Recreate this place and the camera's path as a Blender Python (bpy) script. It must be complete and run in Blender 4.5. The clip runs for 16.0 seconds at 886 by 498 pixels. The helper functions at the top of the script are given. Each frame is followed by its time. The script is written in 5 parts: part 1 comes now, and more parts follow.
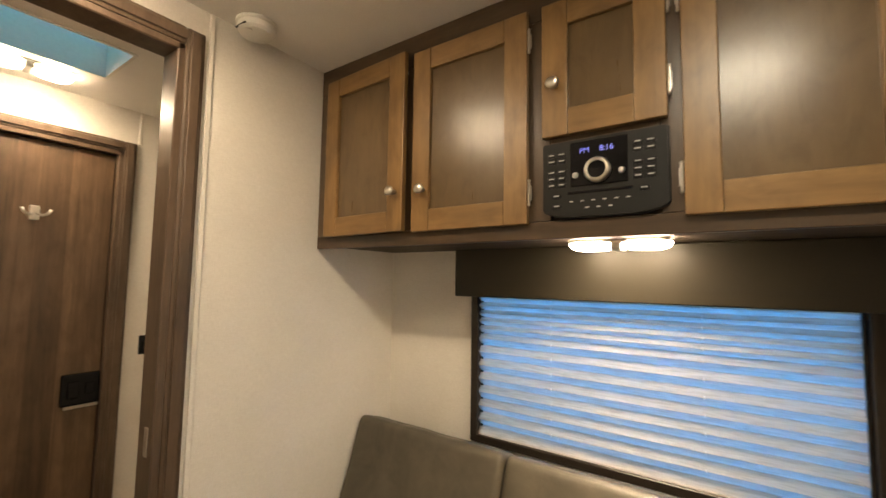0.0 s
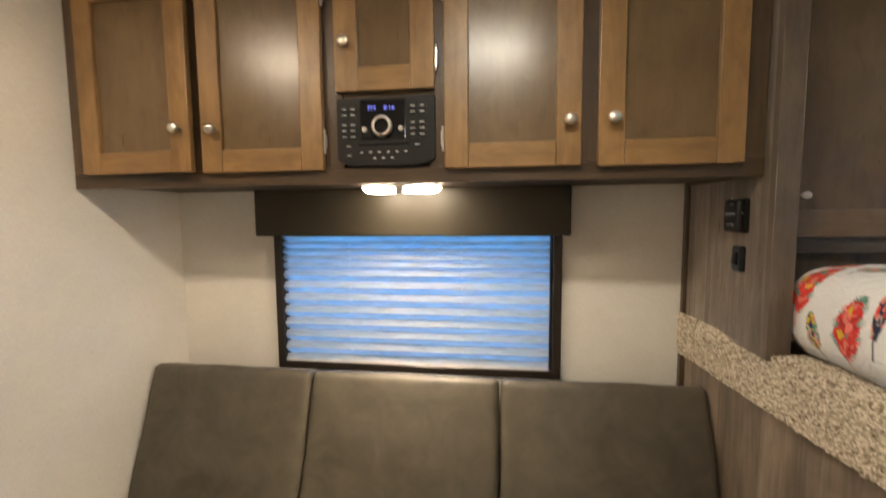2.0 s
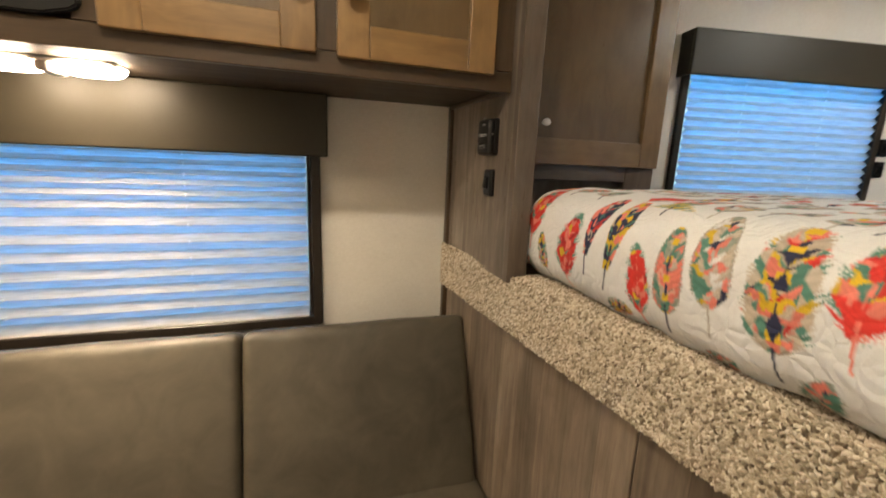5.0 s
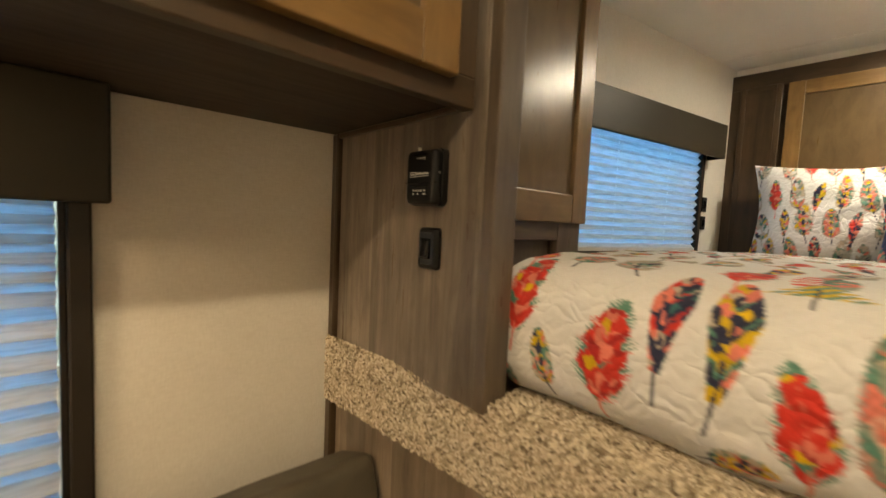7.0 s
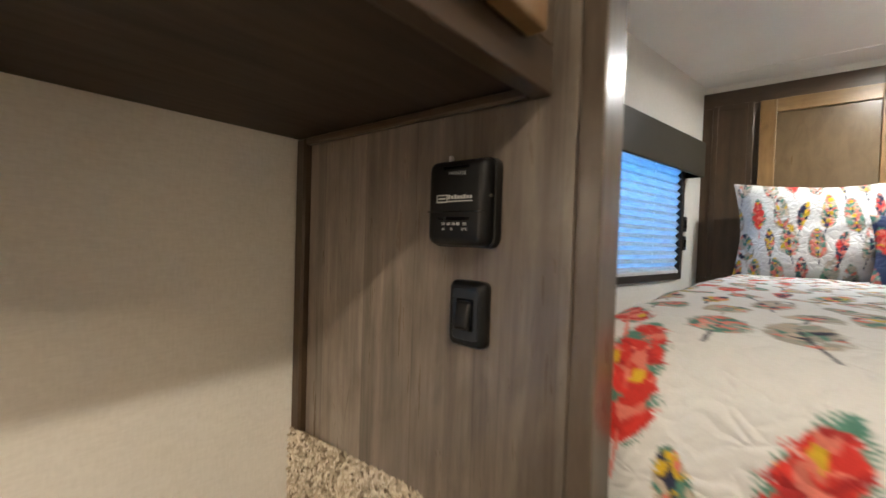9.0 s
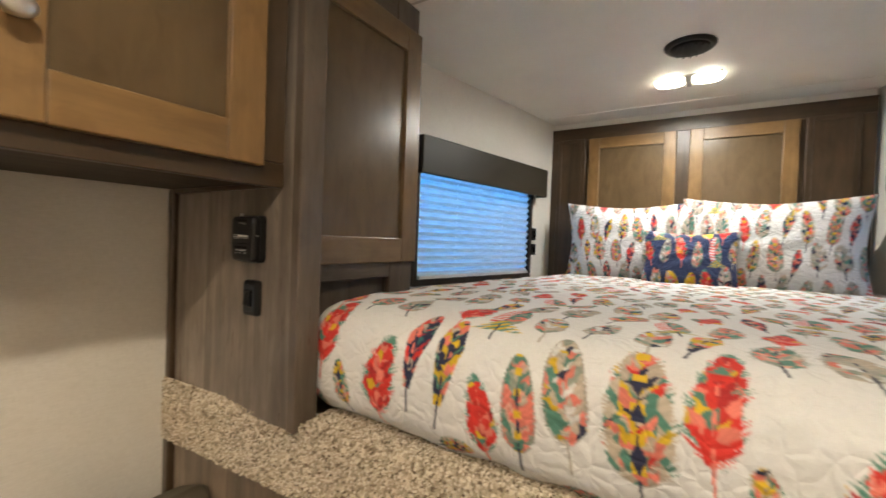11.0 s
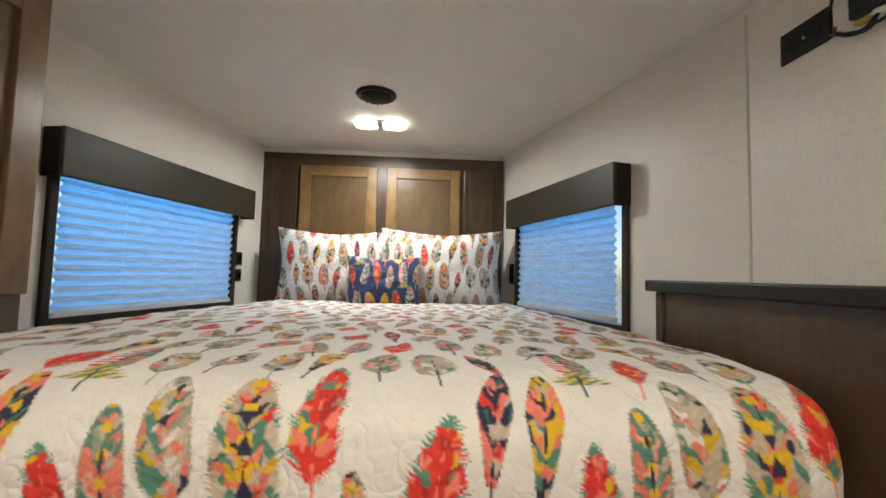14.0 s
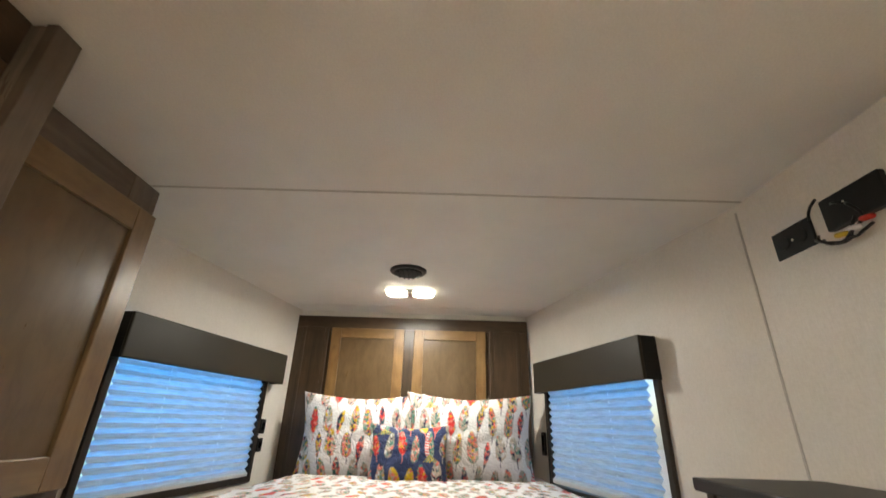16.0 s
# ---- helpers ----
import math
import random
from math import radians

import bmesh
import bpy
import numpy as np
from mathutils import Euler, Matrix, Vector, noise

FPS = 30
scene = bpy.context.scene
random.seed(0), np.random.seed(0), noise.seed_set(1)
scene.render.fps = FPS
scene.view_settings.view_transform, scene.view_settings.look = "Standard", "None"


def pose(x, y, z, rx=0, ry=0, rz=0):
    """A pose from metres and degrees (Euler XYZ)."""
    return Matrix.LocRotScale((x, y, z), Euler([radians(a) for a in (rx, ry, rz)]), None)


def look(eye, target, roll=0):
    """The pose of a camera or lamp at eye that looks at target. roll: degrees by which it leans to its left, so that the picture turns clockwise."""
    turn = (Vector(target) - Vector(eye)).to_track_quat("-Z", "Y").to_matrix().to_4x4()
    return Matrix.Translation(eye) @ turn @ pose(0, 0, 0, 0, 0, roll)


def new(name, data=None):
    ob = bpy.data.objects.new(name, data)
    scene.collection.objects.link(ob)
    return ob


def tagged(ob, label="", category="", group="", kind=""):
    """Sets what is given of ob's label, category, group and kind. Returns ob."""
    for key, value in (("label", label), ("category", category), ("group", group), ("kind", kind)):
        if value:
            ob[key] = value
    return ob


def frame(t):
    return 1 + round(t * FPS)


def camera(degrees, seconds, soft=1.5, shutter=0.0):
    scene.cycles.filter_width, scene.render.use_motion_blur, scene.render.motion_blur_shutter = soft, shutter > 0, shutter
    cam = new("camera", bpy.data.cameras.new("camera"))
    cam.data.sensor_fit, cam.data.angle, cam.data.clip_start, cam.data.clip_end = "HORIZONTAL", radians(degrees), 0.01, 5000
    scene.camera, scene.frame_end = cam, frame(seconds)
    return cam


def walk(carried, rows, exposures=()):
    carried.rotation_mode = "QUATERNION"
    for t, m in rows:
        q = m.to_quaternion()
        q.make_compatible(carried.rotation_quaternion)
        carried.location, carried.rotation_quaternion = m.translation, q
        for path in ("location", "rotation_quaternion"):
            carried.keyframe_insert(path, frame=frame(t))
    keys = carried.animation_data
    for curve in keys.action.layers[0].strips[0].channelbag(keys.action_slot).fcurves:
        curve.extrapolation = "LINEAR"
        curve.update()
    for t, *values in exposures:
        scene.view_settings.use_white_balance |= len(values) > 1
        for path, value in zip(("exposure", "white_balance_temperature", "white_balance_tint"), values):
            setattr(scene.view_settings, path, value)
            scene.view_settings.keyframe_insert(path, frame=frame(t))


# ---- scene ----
cam = camera(94.3, 16.0, soft=1.5, shutter=0.5)
PATH = [
    (0, (0.009, 0.033, 1.373), (-1.12, 1.678, 1.521), 0.9),
    (0.5, (-0.014, -0.08, 1.38), (-0.891, 1.711, 1.521), 0.7),
    (1, (0.018, -0.125, 1.389), (-0.595, 1.775, 1.509), 0.2),
    (1.5, (0.067, -0.117, 1.391), (-0.327, 1.843, 1.429), -0.1),
    (2, (0.088, -0.111, 1.384), (-0.184, 1.863, 1.222), -0.5),
    (2.5, (0.081, -0.091, 1.314), (-0.142, 1.832, 0.811), -1.3),
    (3, (0.085, -0.079, 1.253), (-0.09, 1.766, 0.5), -2.1),
    (3.5, (0.092, -0.078, 1.218), (0.056, 1.721, 0.346), -1.6),
    (4, (0.131, -0.069, 1.234), (0.335, 1.769, 0.473), 0.3),
    (4.5, (0.221, 0.002, 1.298), (0.67, 1.866, 0.73), 1.8),
    (5, (0.254, 0.079, 1.311), (0.891, 1.931, 0.902), 2.4),
    (5.2, (0.248, 0.105, 1.318), (0.968, 1.935, 0.954), 2.6),
    (7.3, (0.28, 0.666, 1.313), (1.704, 2.067, 1.21), 2.5),
    (7.5, (0.344, 0.752, 1.325), (1.800, 2.118, 1.245), 2.4),
    (7.7, (0.392, 0.814, 1.330), (1.882, 2.146, 1.253), 2.5),
    (8, (0.439, 0.878, 1.328), (1.962, 2.172, 1.280), 2.3),
    (8.2, (0.457, 0.908, 1.332), (1.994, 2.186, 1.305), 2.0),
    (10.3, (0.157, 0.415, 1.361), (1.708, 1.674, 1.266), 1.9),
    (10.5, (0.181, 0.374, 1.371), (1.764, 1.594, 1.294), 1.9),
    (11, (0.235, 0.32, 1.388), (1.925, 1.389, 1.347), 2.1),
    (11.5, (0.245, 0.308, 1.388), (2.058, 1.151, 1.369), 2.2),
    (12, (0.255, 0.297, 1.394), (2.173, 0.864, 1.391), 2.2),
    (12.5, (0.27, 0.265, 1.397), (2.244, 0.587, 1.398), 2.0),
    (13, (0.285, 0.219, 1.396), (2.282, 0.325, 1.405), 1.7),
    (13.5, (0.283, 0.192, 1.396), (2.282, 0.164, 1.435), 1.6),
    (14, (0.287, 0.19, 1.389), (2.281, 0.085, 1.511), 1.5),
    (14.5, (0.284, 0.206, 1.389), (2.261, 0.122, 1.681), 1.5),
    (15, (0.245, 0.211, 1.441), (2.18, 0.161, 1.947), 1.5),
    (15.5, (0.207, 0.218, 1.473), (2.099, 0.195, 2.122), 1.4),
    (16, (0.191, 0.225, 1.482), (2.032, 0.239, 2.263), 1.8),
]
walk(cam, [(t, look(eye, target, roll)) for t, eye, target, roll in PATH],
     [(0, 0.02, 7000, 10), (1.5, 0.12, 6700, 10), (2.0, 0.18, 6300, 10), (2.5, 0.06, 6100, 10), (3.2, 0.30, 5850, 9.5), (4.0, 0.32, 6200, 9.5), (5.0, 0.20, 6700, 10), (5.2, 0.18, 6900, 10), (7.3, 0.0, 8600, 10), (7.5, 0.10, 7000, 10), (7.7, 0.22, 6300, 10), (8.2, 0.30, 5900, 10),
      (10.5, 0.24, 6800, 10), (11.0, 0.15, 6500, 10), (11.5, 0.10, 6250, 9.5), (13.0, 0.07, 6300, 9), (14.5, 0.06, 6450, 9.5), (15.5, 0.14, 6700, 10), (16.0, 0.18, 6750, 10)])

# ---- world and exposure ----
world = bpy.data.worlds.new("sky")
scene.world = world
world.use_nodes = True
_nt = world.node_tree
_sky = _nt.nodes.new("ShaderNodeTexSky")
_sky.sky_type = "NISHITA"
_sky.sun_disc = False
_sky.sun_elevation = radians(38)
_sky.sun_rotation = radians(270)
_nt.links.new(_sky.outputs[0], _nt.nodes["Background"].inputs[0])
_nt.nodes["Background"].inputs[1].default_value = 0.15
sun = new("sun", bpy.data.lights.new("sun", "SUN"))
sun.data.energy, sun.data.angle, sun.data.color = 3.0, radians(0.5), (1.0, 0.95, 0.88)
sun.matrix_world = look((-8, 0, 10), (0, 0.3, 0))

WARM, HALF_WARM, SOFT_WHITE = (1.0, 0.785, 0.55), (1.0, 0.89, 0.70), (1.0, 0.99, 0.92)
LIVING_W, SHELF_W, BED_W, BATH_W = 4.0, 2.5, 4.7, 2.7   # watts thrown down by each lens
SKY_GLOW = 27.0           # watts of skylight in each window opening
SKY_TINT = (0.012, 0.35, 1.0)


# ---- materials ----
def nodes_of(name):
    m = bpy.data.materials.new(name)
    m.use_nodes = True
    nt = m.node_tree
    return m, nt, nt.nodes["Principled BSDF"]


def add(nt, kind, **props):
    n = nt.nodes.new(kind)
    for k, v in props.items():
        n.inputs[k].default_value = v
    return n


def coords(nt, scale=(1, 1, 1), kind="Object"):
    tc = nt.nodes.new("ShaderNodeTexCoord")
    mp = nt.nodes.new("ShaderNodeMapping")
    mp.inputs["Scale"].default_value = scale
    nt.links.new(tc.outputs[kind], mp.inputs[0])
    return mp.outputs[0]


def noise_tex(nt, vec, scale, detail=4, rough=0.55, distort=0.0):
    n = add(nt, "ShaderNodeTexNoise", Scale=scale, Detail=detail, Roughness=rough, Distortion=distort)
    nt.links.new(vec, n.inputs["Vector"])
    return n.outputs["Fac"]


def ramp(nt, fac, stops):
    r = nt.nodes.new("ShaderNodeValToRGB")
    el = r.color_ramp.elements
    while len(el) < len(stops):
        el.new(0.5)
    for e, (p, c) in zip(el, stops):
        e.position, e.color = p, (*c, 1)
    nt.links.new(fac, r.inputs[0])
    return r.outputs[0]


def mixed(nt, a, b, fac, mode="MIX"):
    m = nt.nodes.new("ShaderNodeMix")
    m.data_type, m.blend_type = "RGBA", mode
    for sock, val in ((m.inputs[0], fac), (m.inputs[6], a), (m.inputs[7], b)):
        if isinstance(val, (int, float)):
            sock.default_value = val
        elif isinstance(val, tuple):
            sock.default_value = (*val, 1)
        else:
            nt.links.new(val, sock)
    return m.outputs[2]


def bump(nt, bsdf, height, strength, distance=0.002, under=None):
    b = nt.nodes.new("ShaderNodeBump")
    b.inputs["Strength"].default_value, b.inputs["Distance"].default_value = strength, distance
    nt.links.new(height, b.inputs["Height"])
    if under is not None:
        nt.links.new(under, b.inputs["Normal"])
    nt.links.new(b.outputs[0], bsdf.inputs["Normal"])
    return b.outputs[0]


def spread(c, k):
    return tuple(min(1, v * k) for v in c)


def plain(name, c, rough=0.5, metal=0.0, vary=0.12, grain=60, relief=0.15, depth=0.001):
    m, nt, b = nodes_of(name)
    v = coords(nt)
    big, fine = noise_tex(nt, v, 5), noise_tex(nt, v, grain)
    col = ramp(nt, big, [(0.3, spread(c, 1 - vary)), (0.7, spread(c, 1 + vary))])
    nt.links.new(mixed(nt, col, ramp(nt, fine, [(0.3, (0.85,) * 3), (0.7, (1, 1, 1))]), 0.5, "MULTIPLY"), b.inputs["Base Color"])
    b.inputs["Roughness"].default_value, b.inputs["Metallic"].default_value = rough, metal
    b.inputs["Specular IOR Level"].default_value = 0.3 if max(c) < 0.05 else 0.5
    bump(nt, b, fine, relief, depth)
    return m


def wood(name, dark, light, grain="z", rough=0.38, seed=0.0, streak=1.0, planks=False, relief=0.12):
    """Stained timber or printed wood laminate, with its grain along one axis."""
    m, nt, b = nodes_of(name)
    s = {"x": (1.2, 14, 14), "y": (14, 1.2, 14), "z": (14, 14, 1.2)}[grain]
    v = coords(nt, s)
    info = nt.nodes.new("ShaderNodeObjectInfo")
    off = nt.nodes.new("ShaderNodeVectorMath")
    off.operation = "SCALE"
    off.inputs[0].default_value = (seed + 7, 3, 5)
    nt.links.new(info.outputs["Random"], off.inputs["Scale"])
    summed = nt.nodes.new("ShaderNodeVectorMath")
    nt.links.new(v, summed.inputs[0])
    nt.links.new(off.outputs[0], summed.inputs[1])
    v = summed.outputs[0]
    broad = noise_tex(nt, v, 1.1, 5, 0.6, 0.6)
    fine = noise_tex(nt, v, 7, 5, 0.65, 0.3)
    blotch = noise_tex(nt, coords(nt, (1, 1, 1)), 4.5, 3)
    col = ramp(nt, broad, [(0.28, dark), (0.72, light)])
    col = mixed(nt, col, ramp(nt, fine, [(0.3, (0.62,) * 3), (0.62, (1.0,) * 3)]), 0.6 * streak, "MULTIPLY")
    col = mixed(nt, col, ramp(nt, blotch, [(0.3, (0.72, 0.69, 0.66)), (0.7, (1.12, 1.10, 1.07))]), 0.7, "MULTIPLY")
    cloudy = noise_tex(nt, coords(nt, {"x": (0.45, 1, 1), "y": (1, 0.45, 1), "z": (1, 1, 0.45)}[grain]), 24, 4, 0.6, 0.7)
    col = mixed(nt, col, ramp(nt, cloudy, [(0.30, (0.74, 0.71, 0.66)), (0.52, (1.0, 1.0, 1.0)), (0.72, (1.13, 1.12, 1.10))]), 0.75, "MULTIPLY")
    if planks:
        sep = nt.nodes.new("ShaderNodeSeparateXYZ")
        nt.links.new(coords(nt), sep.inputs[0])
        lane = nt.nodes.new("ShaderNodeMath")
        lane.operation = "MULTIPLY"
        lane.inputs[1].default_value = 11.5
        nt.links.new(sep.outputs["Y"], lane.inputs[0])
        board = nt.nodes.new("ShaderNodeTexWhiteNoise")
        board.noise_dimensions = "1D"
        whole = nt.nodes.new("ShaderNodeMath")
        whole.operation = "FLOOR"
        nt.links.new(lane.outputs[0], whole.inputs[0])
        nt.links.new(whole.outputs[0], board.inputs["W"])
        col = mixed(nt, col, ramp(nt, board.outputs["Value"], [(0.0, (0.70, 0.68, 0.66)), (0.5, (0.97, 0.96, 0.95)), (1.0, (1.30, 1.29, 1.27))]), 1.0, "MULTIPLY")
        part_way = nt.nodes.new("ShaderNodeMath")
        part_way.operation = "FRACT"
        nt.links.new(lane.outputs[0], part_way.inputs[0])
        col = mixed(nt, col, ramp(nt, part_way.outputs[0], [(0.0, (0.55, 0.53, 0.50)), (0.022, (1, 1, 1)), (0.98, (1, 1, 1)), (1.0, (0.62, 0.60, 0.57))]), 0.55, "MULTIPLY")
        strips = noise_tex(nt, coords(nt, (19, 19, 1.1)), 1, 3, 0.5, 1.1)
        col = mixed(nt, col, ramp(nt, strips, [(0.36, (0.58, 0.54, 0.50)), (0.47, (0.95, 0.94, 0.92)), (0.62, (1.20, 1.19, 1.17))]), 0.65, "MULTIPLY")
        lines = noise_tex(nt, coords(nt, (150, 150, 2.2)), 1, 2, 0.5, 0.4)
        col = mixed(nt, col, ramp(nt, lines, [(0.30, (0.62, 0.58, 0.54)), (0.42, (1, 1, 1))]), 0.3, "MULTIPLY")
        knots = noise_tex(nt, coords(nt, (34, 34, 6)), 1, 3, 0.5, 2.5)
        col = mixed(nt, col, ramp(nt, knots, [(0.20, (0.42, 0.38, 0.34)), (0.30, (1, 1, 1))]), 0.8, "MULTIPLY")
    nt.links.new(col, b.inputs["Base Color"])
    nt.links.new(ramp(nt, fine, [(0.2, (rough + 0.08 * streak,) * 3), (0.8, (rough - 0.05 * streak,) * 3)]), b.inputs["Roughness"])
    bump(nt, b, fine, relief, 0.0008)
    return m


def wallpaper():
    """Off-white linen-look vinyl on the wall boards."""
    m, nt, b = nodes_of("linen_wall")
    weave = noise_tex(nt, coords(nt, (90, 90, 420)), 1, 3)
    weft = noise_tex(nt, coords(nt, (420, 420, 60)), 1, 3)
    cloud = noise_tex(nt, coords(nt), 3.0, 4)
    col = ramp(nt, cloud, [(0.3, (0.72, 0.685, 0.625)), (0.7, (0.80, 0.765, 0.705))])
    both = mixed(nt, weave, weft, 0.5)
    nt.links.new(mixed(nt, col, ramp(nt, both, [(0.35, (0.86, 0.85, 0.83)), (0.62, (1, 1, 1))]), 0.8, "MULTIPLY"), b.inputs["Base Color"])
    b.inputs["Roughness"].default_value = 0.44
    bump(nt, b, both, 0.14, 0.0005)
    return m


def leatherette():
    m, nt, b = nodes_of("taupe_leatherette")
    v = coords(nt)
    cloud, pores = noise_tex(nt, v, 8.0, 6, 0.62, 0.6), nt.nodes.new("ShaderNodeTexVoronoi")
    pores.inputs["Scale"].default_value = 420
    nt.links.new(v, pores.inputs["Vector"])
    folds = noise_tex(nt, v, 9, 3, 0.5, 1.2)
    col = ramp(nt, cloud, [(0.28, (0.050, 0.042, 0.029)), (0.72, (0.094, 0.080, 0.057))])
    nt.links.new(col, b.inputs["Base Color"])
    nt.links.new(ramp(nt, cloud, [(0.3, (0.55,) * 3), (0.7, (0.47,) * 3)]), b.inputs["Roughness"])
    n = bump(nt, b, folds, 0.13, 0.010)
    bump(nt, b, pores.outputs["Distance"], 0.12, 0.0006, n)
    return m


def printed_cloth(name):
    """Quilted cotton; its print is kept in the mesh's colour attribute."""
    m, nt, b = nodes_of(name)
    at = nt.nodes.new("ShaderNodeAttribute")
    at.attribute_name = "print"
    v = coords(nt)
    thread = noise_tex(nt, v, 600, 2)
    stitch = nt.nodes.new("ShaderNodeTexVoronoi")
    stitch.feature = "DISTANCE_TO_EDGE"
    stitch.inputs["Scale"].default_value = 38
    sway = add(nt, "ShaderNodeTexNoise", Scale=16, Detail=2)
    nt.links.new(v, sway.inputs["Vector"])
    warp = mixed(nt, v, sway.outputs["Color"], 0.075)
    nt.links.new(warp, stitch.inputs["Vector"])
    puff = ramp(nt, stitch.outputs["Distance"], [(0.0, (0, 0, 0)), (0.05, (0.12, 0.12, 0.12)), (0.20, (0.62, 0.62, 0.62)), (0.45, (1, 1, 1))])
    nt.links.new(mixed(nt, at.outputs["Color"], ramp(nt, thread, [(0.3, (0.9,) * 3), (0.7, (1,) * 3)]), 0.6, "MULTIPLY"), b.inputs["Base Color"])
    b.inputs["Roughness"].default_value = 0.85
    n = bump(nt, b, puff, 0.50, 0.0046)
    bump(nt, b, thread, 0.1, 0.0005, n)
    return m


def blind_cloth():
    """Thin white pleated fabric that lets daylight through."""
    m, nt, b = nodes_of("blind_fabric")
    fibre = noise_tex(nt, coords(nt, (14, 14, 190)), 1, 4, 0.6, 0.4)
    col = ramp(nt, fibre, [(0.30, (0.50, 0.50, 0.50)), (0.52, (0.80, 0.80, 0.80)), (0.70, (0.95, 0.95, 0.95))])
    out = nt.nodes["Material Output"]
    tr = nt.nodes.new("ShaderNodeBsdfTranslucent")
    mx = nt.nodes.new("ShaderNodeMixShader")
    mx.inputs[0].default_value = 0.48
    b.inputs["Base Color"].default_value = (0.42, 0.413, 0.40, 1)
    nt.links.new(col, tr.inputs[0])
    b.inputs["Roughness"].default_value = 0.9
    b.inputs["Specular IOR Level"].default_value = 0.1
    nt.links.new(b.outputs[0], mx.inputs[1])
    nt.links.new(tr.outputs[0], mx.inputs[2])
    nt.links.new(mx.outputs[0], out.inputs[0])
    return m


def glow(name, c, strength):
    m, nt, b = nodes_of(name)
    b.inputs["Base Color"].default_value = (0.25, 0.25, 0.24, 1)
    b.inputs["Emission Color"].default_value = (*c, 1)
    b.inputs["Emission Strength"].default_value = strength
    return m


def clear_glass():
    m, nt, b = nodes_of("window_glass")
    b.inputs["Base Color"].default_value = (0.95, 0.97, 1, 1)
    b.inputs["Roughness"].default_value = 0.02
    b.inputs["Transmission Weight"].default_value = 1.0
    b.inputs["IOR"].default_value = 1.45
    return m


def pile(name):
    """Looped carpet yarn in tan, cream and brown flecks."""
    m, nt, b = nodes_of(name)
    geo = nt.nodes.new("ShaderNodeNewGeometry")
    col = ramp(nt, geo.outputs["Random Per Island"], [(0.0, (0.13, 0.095, 0.062)), (0.22, (0.33, 0.27, 0.19)), (0.6, (0.53, 0.45, 0.34)), (1.0, (0.74, 0.67, 0.55))])
    nt.links.new(col, b.inputs["Base Color"])
    b.inputs["Roughness"].default_value = 0.95
    bump(nt, b, noise_tex(nt, coords(nt), 900, 2), 0.3, 0.0006)
    return m


WALL = wallpaper()
CEIL = plain("ceiling_board", (0.86, 0.84, 0.80), 0.55, vary=0.03, grain=220, relief=0.08)
FLOOR = wood("vinyl_plank", (0.12, 0.09, 0.06), (0.22, 0.17, 0.12), "x", 0.45)
STAIN_Z = wood("dark_stain_upright", (0.048, 0.030, 0.0165), (0.100, 0.064, 0.037), "z", 0.31)
STAIN_X = wood("dark_stain_level", (0.048, 0.030, 0.0165), (0.100, 0.064, 0.037), "x", 0.31)
STAIN_Y = wood("dark_stain_cross", (0.048, 0.030, 0.0165), (0.100, 0.064, 0.037), "y", 0.31)
MAPLE_Z = wood("maple_stile", (0.176, 0.099, 0.036), (0.284, 0.168, 0.065), "z", 0.36, streak=0.5)
MAPLE_X = wood("maple_rail", (0.176, 0.099, 0.036), (0.284, 0.168, 0.065), "x", 0.36, streak=0.5)
MAPLE_Y = wood("maple_cross_rail", (0.176, 0.099, 0.036), (0.284, 0.168, 0.065), "y", 0.36, streak=0.5)
POST_Z = wood("tower_post_laminate", (0.085, 0.064, 0.048), (0.165, 0.128, 0.098), "z", 0.30)
POST_X = wood("tower_rail_laminate", (0.085, 0.064, 0.048), (0.165, 0.128, 0.098), "x", 0.30)
# matt copy of the dark stain, with the underside's shade put into its colour
UNDERSIDE = wood("matt_darkened_underside", (0.034, 0.022, 0.013), (0.070, 0.046, 0.028), "x", 0.60)
PANEL = wood("door_panel_veneer", (0.112, 0.073, 0.035), (0.138, 0.091, 0.045), "z", 0.28, streak=0.22, relief=0.008)
TOWER_END = wood("tower_end_laminate", (0.165, 0.137, 0.114), (0.375, 0.325, 0.280), "z", 0.29, streak=1.2, planks=True)
LAMINATE = wood("grey_brown_laminate", (0.145, 0.115, 0.090), (0.295, 0.243, 0.193), "z", 0.32, streak=1.2, planks=True)
DOORWOOD = wood("bath_door_laminate", (0.074, 0.046, 0.027), (0.146, 0.093, 0.056), "z", 0.42, planks=True)
CASING = wood("casing_laminate", (0.085, 0.058, 0.040), (0.150, 0.106, 0.076), "z", 0.30)
SOFA = leatherette()
NICKEL = plain("satin_nickel", (0.72, 0.68, 0.62), 0.28, 1.0, 0.04, 200, 0.03)
BLACK = plain("black_plastic", (0.0045, 0.0045, 0.0048), 0.34, vary=0.1, grain=500, relief=0.1)
BLACK_GLOSS = plain("black_gloss", (0.006, 0.006, 0.007), 0.12, vary=0.05, grain=200, relief=0.02)
BEZEL = plain("blue_grey_bezel", (0.020, 0.024, 0.030), 0.38, vary=0.1, grain=300, relief=0.05)
CHARCOAL = plain("charcoal_plastic", (0.0055, 0.0053, 0.0050), 0.55, vary=0.08, grain=400, relief=0.1)
BRONZE = plain("bronze_window_frame", (0.024, 0.019, 0.015), 0.32, vary=0.1, grain=120, relief=0.05)
VALANCE = plain("valance_cloth", (0.029, 0.0245, 0.0165), 0.42, vary=0.1, grain=420, relief=0.25)
WHITE = plain("white_plastic", (0.74, 0.72, 0.68), 0.4, vary=0.03, grain=120, relief=0.03)
INK = plain("pale_lettering", (0.44, 0.44, 0.42), 0.5, vary=0.02)
BLIND = blind_cloth()
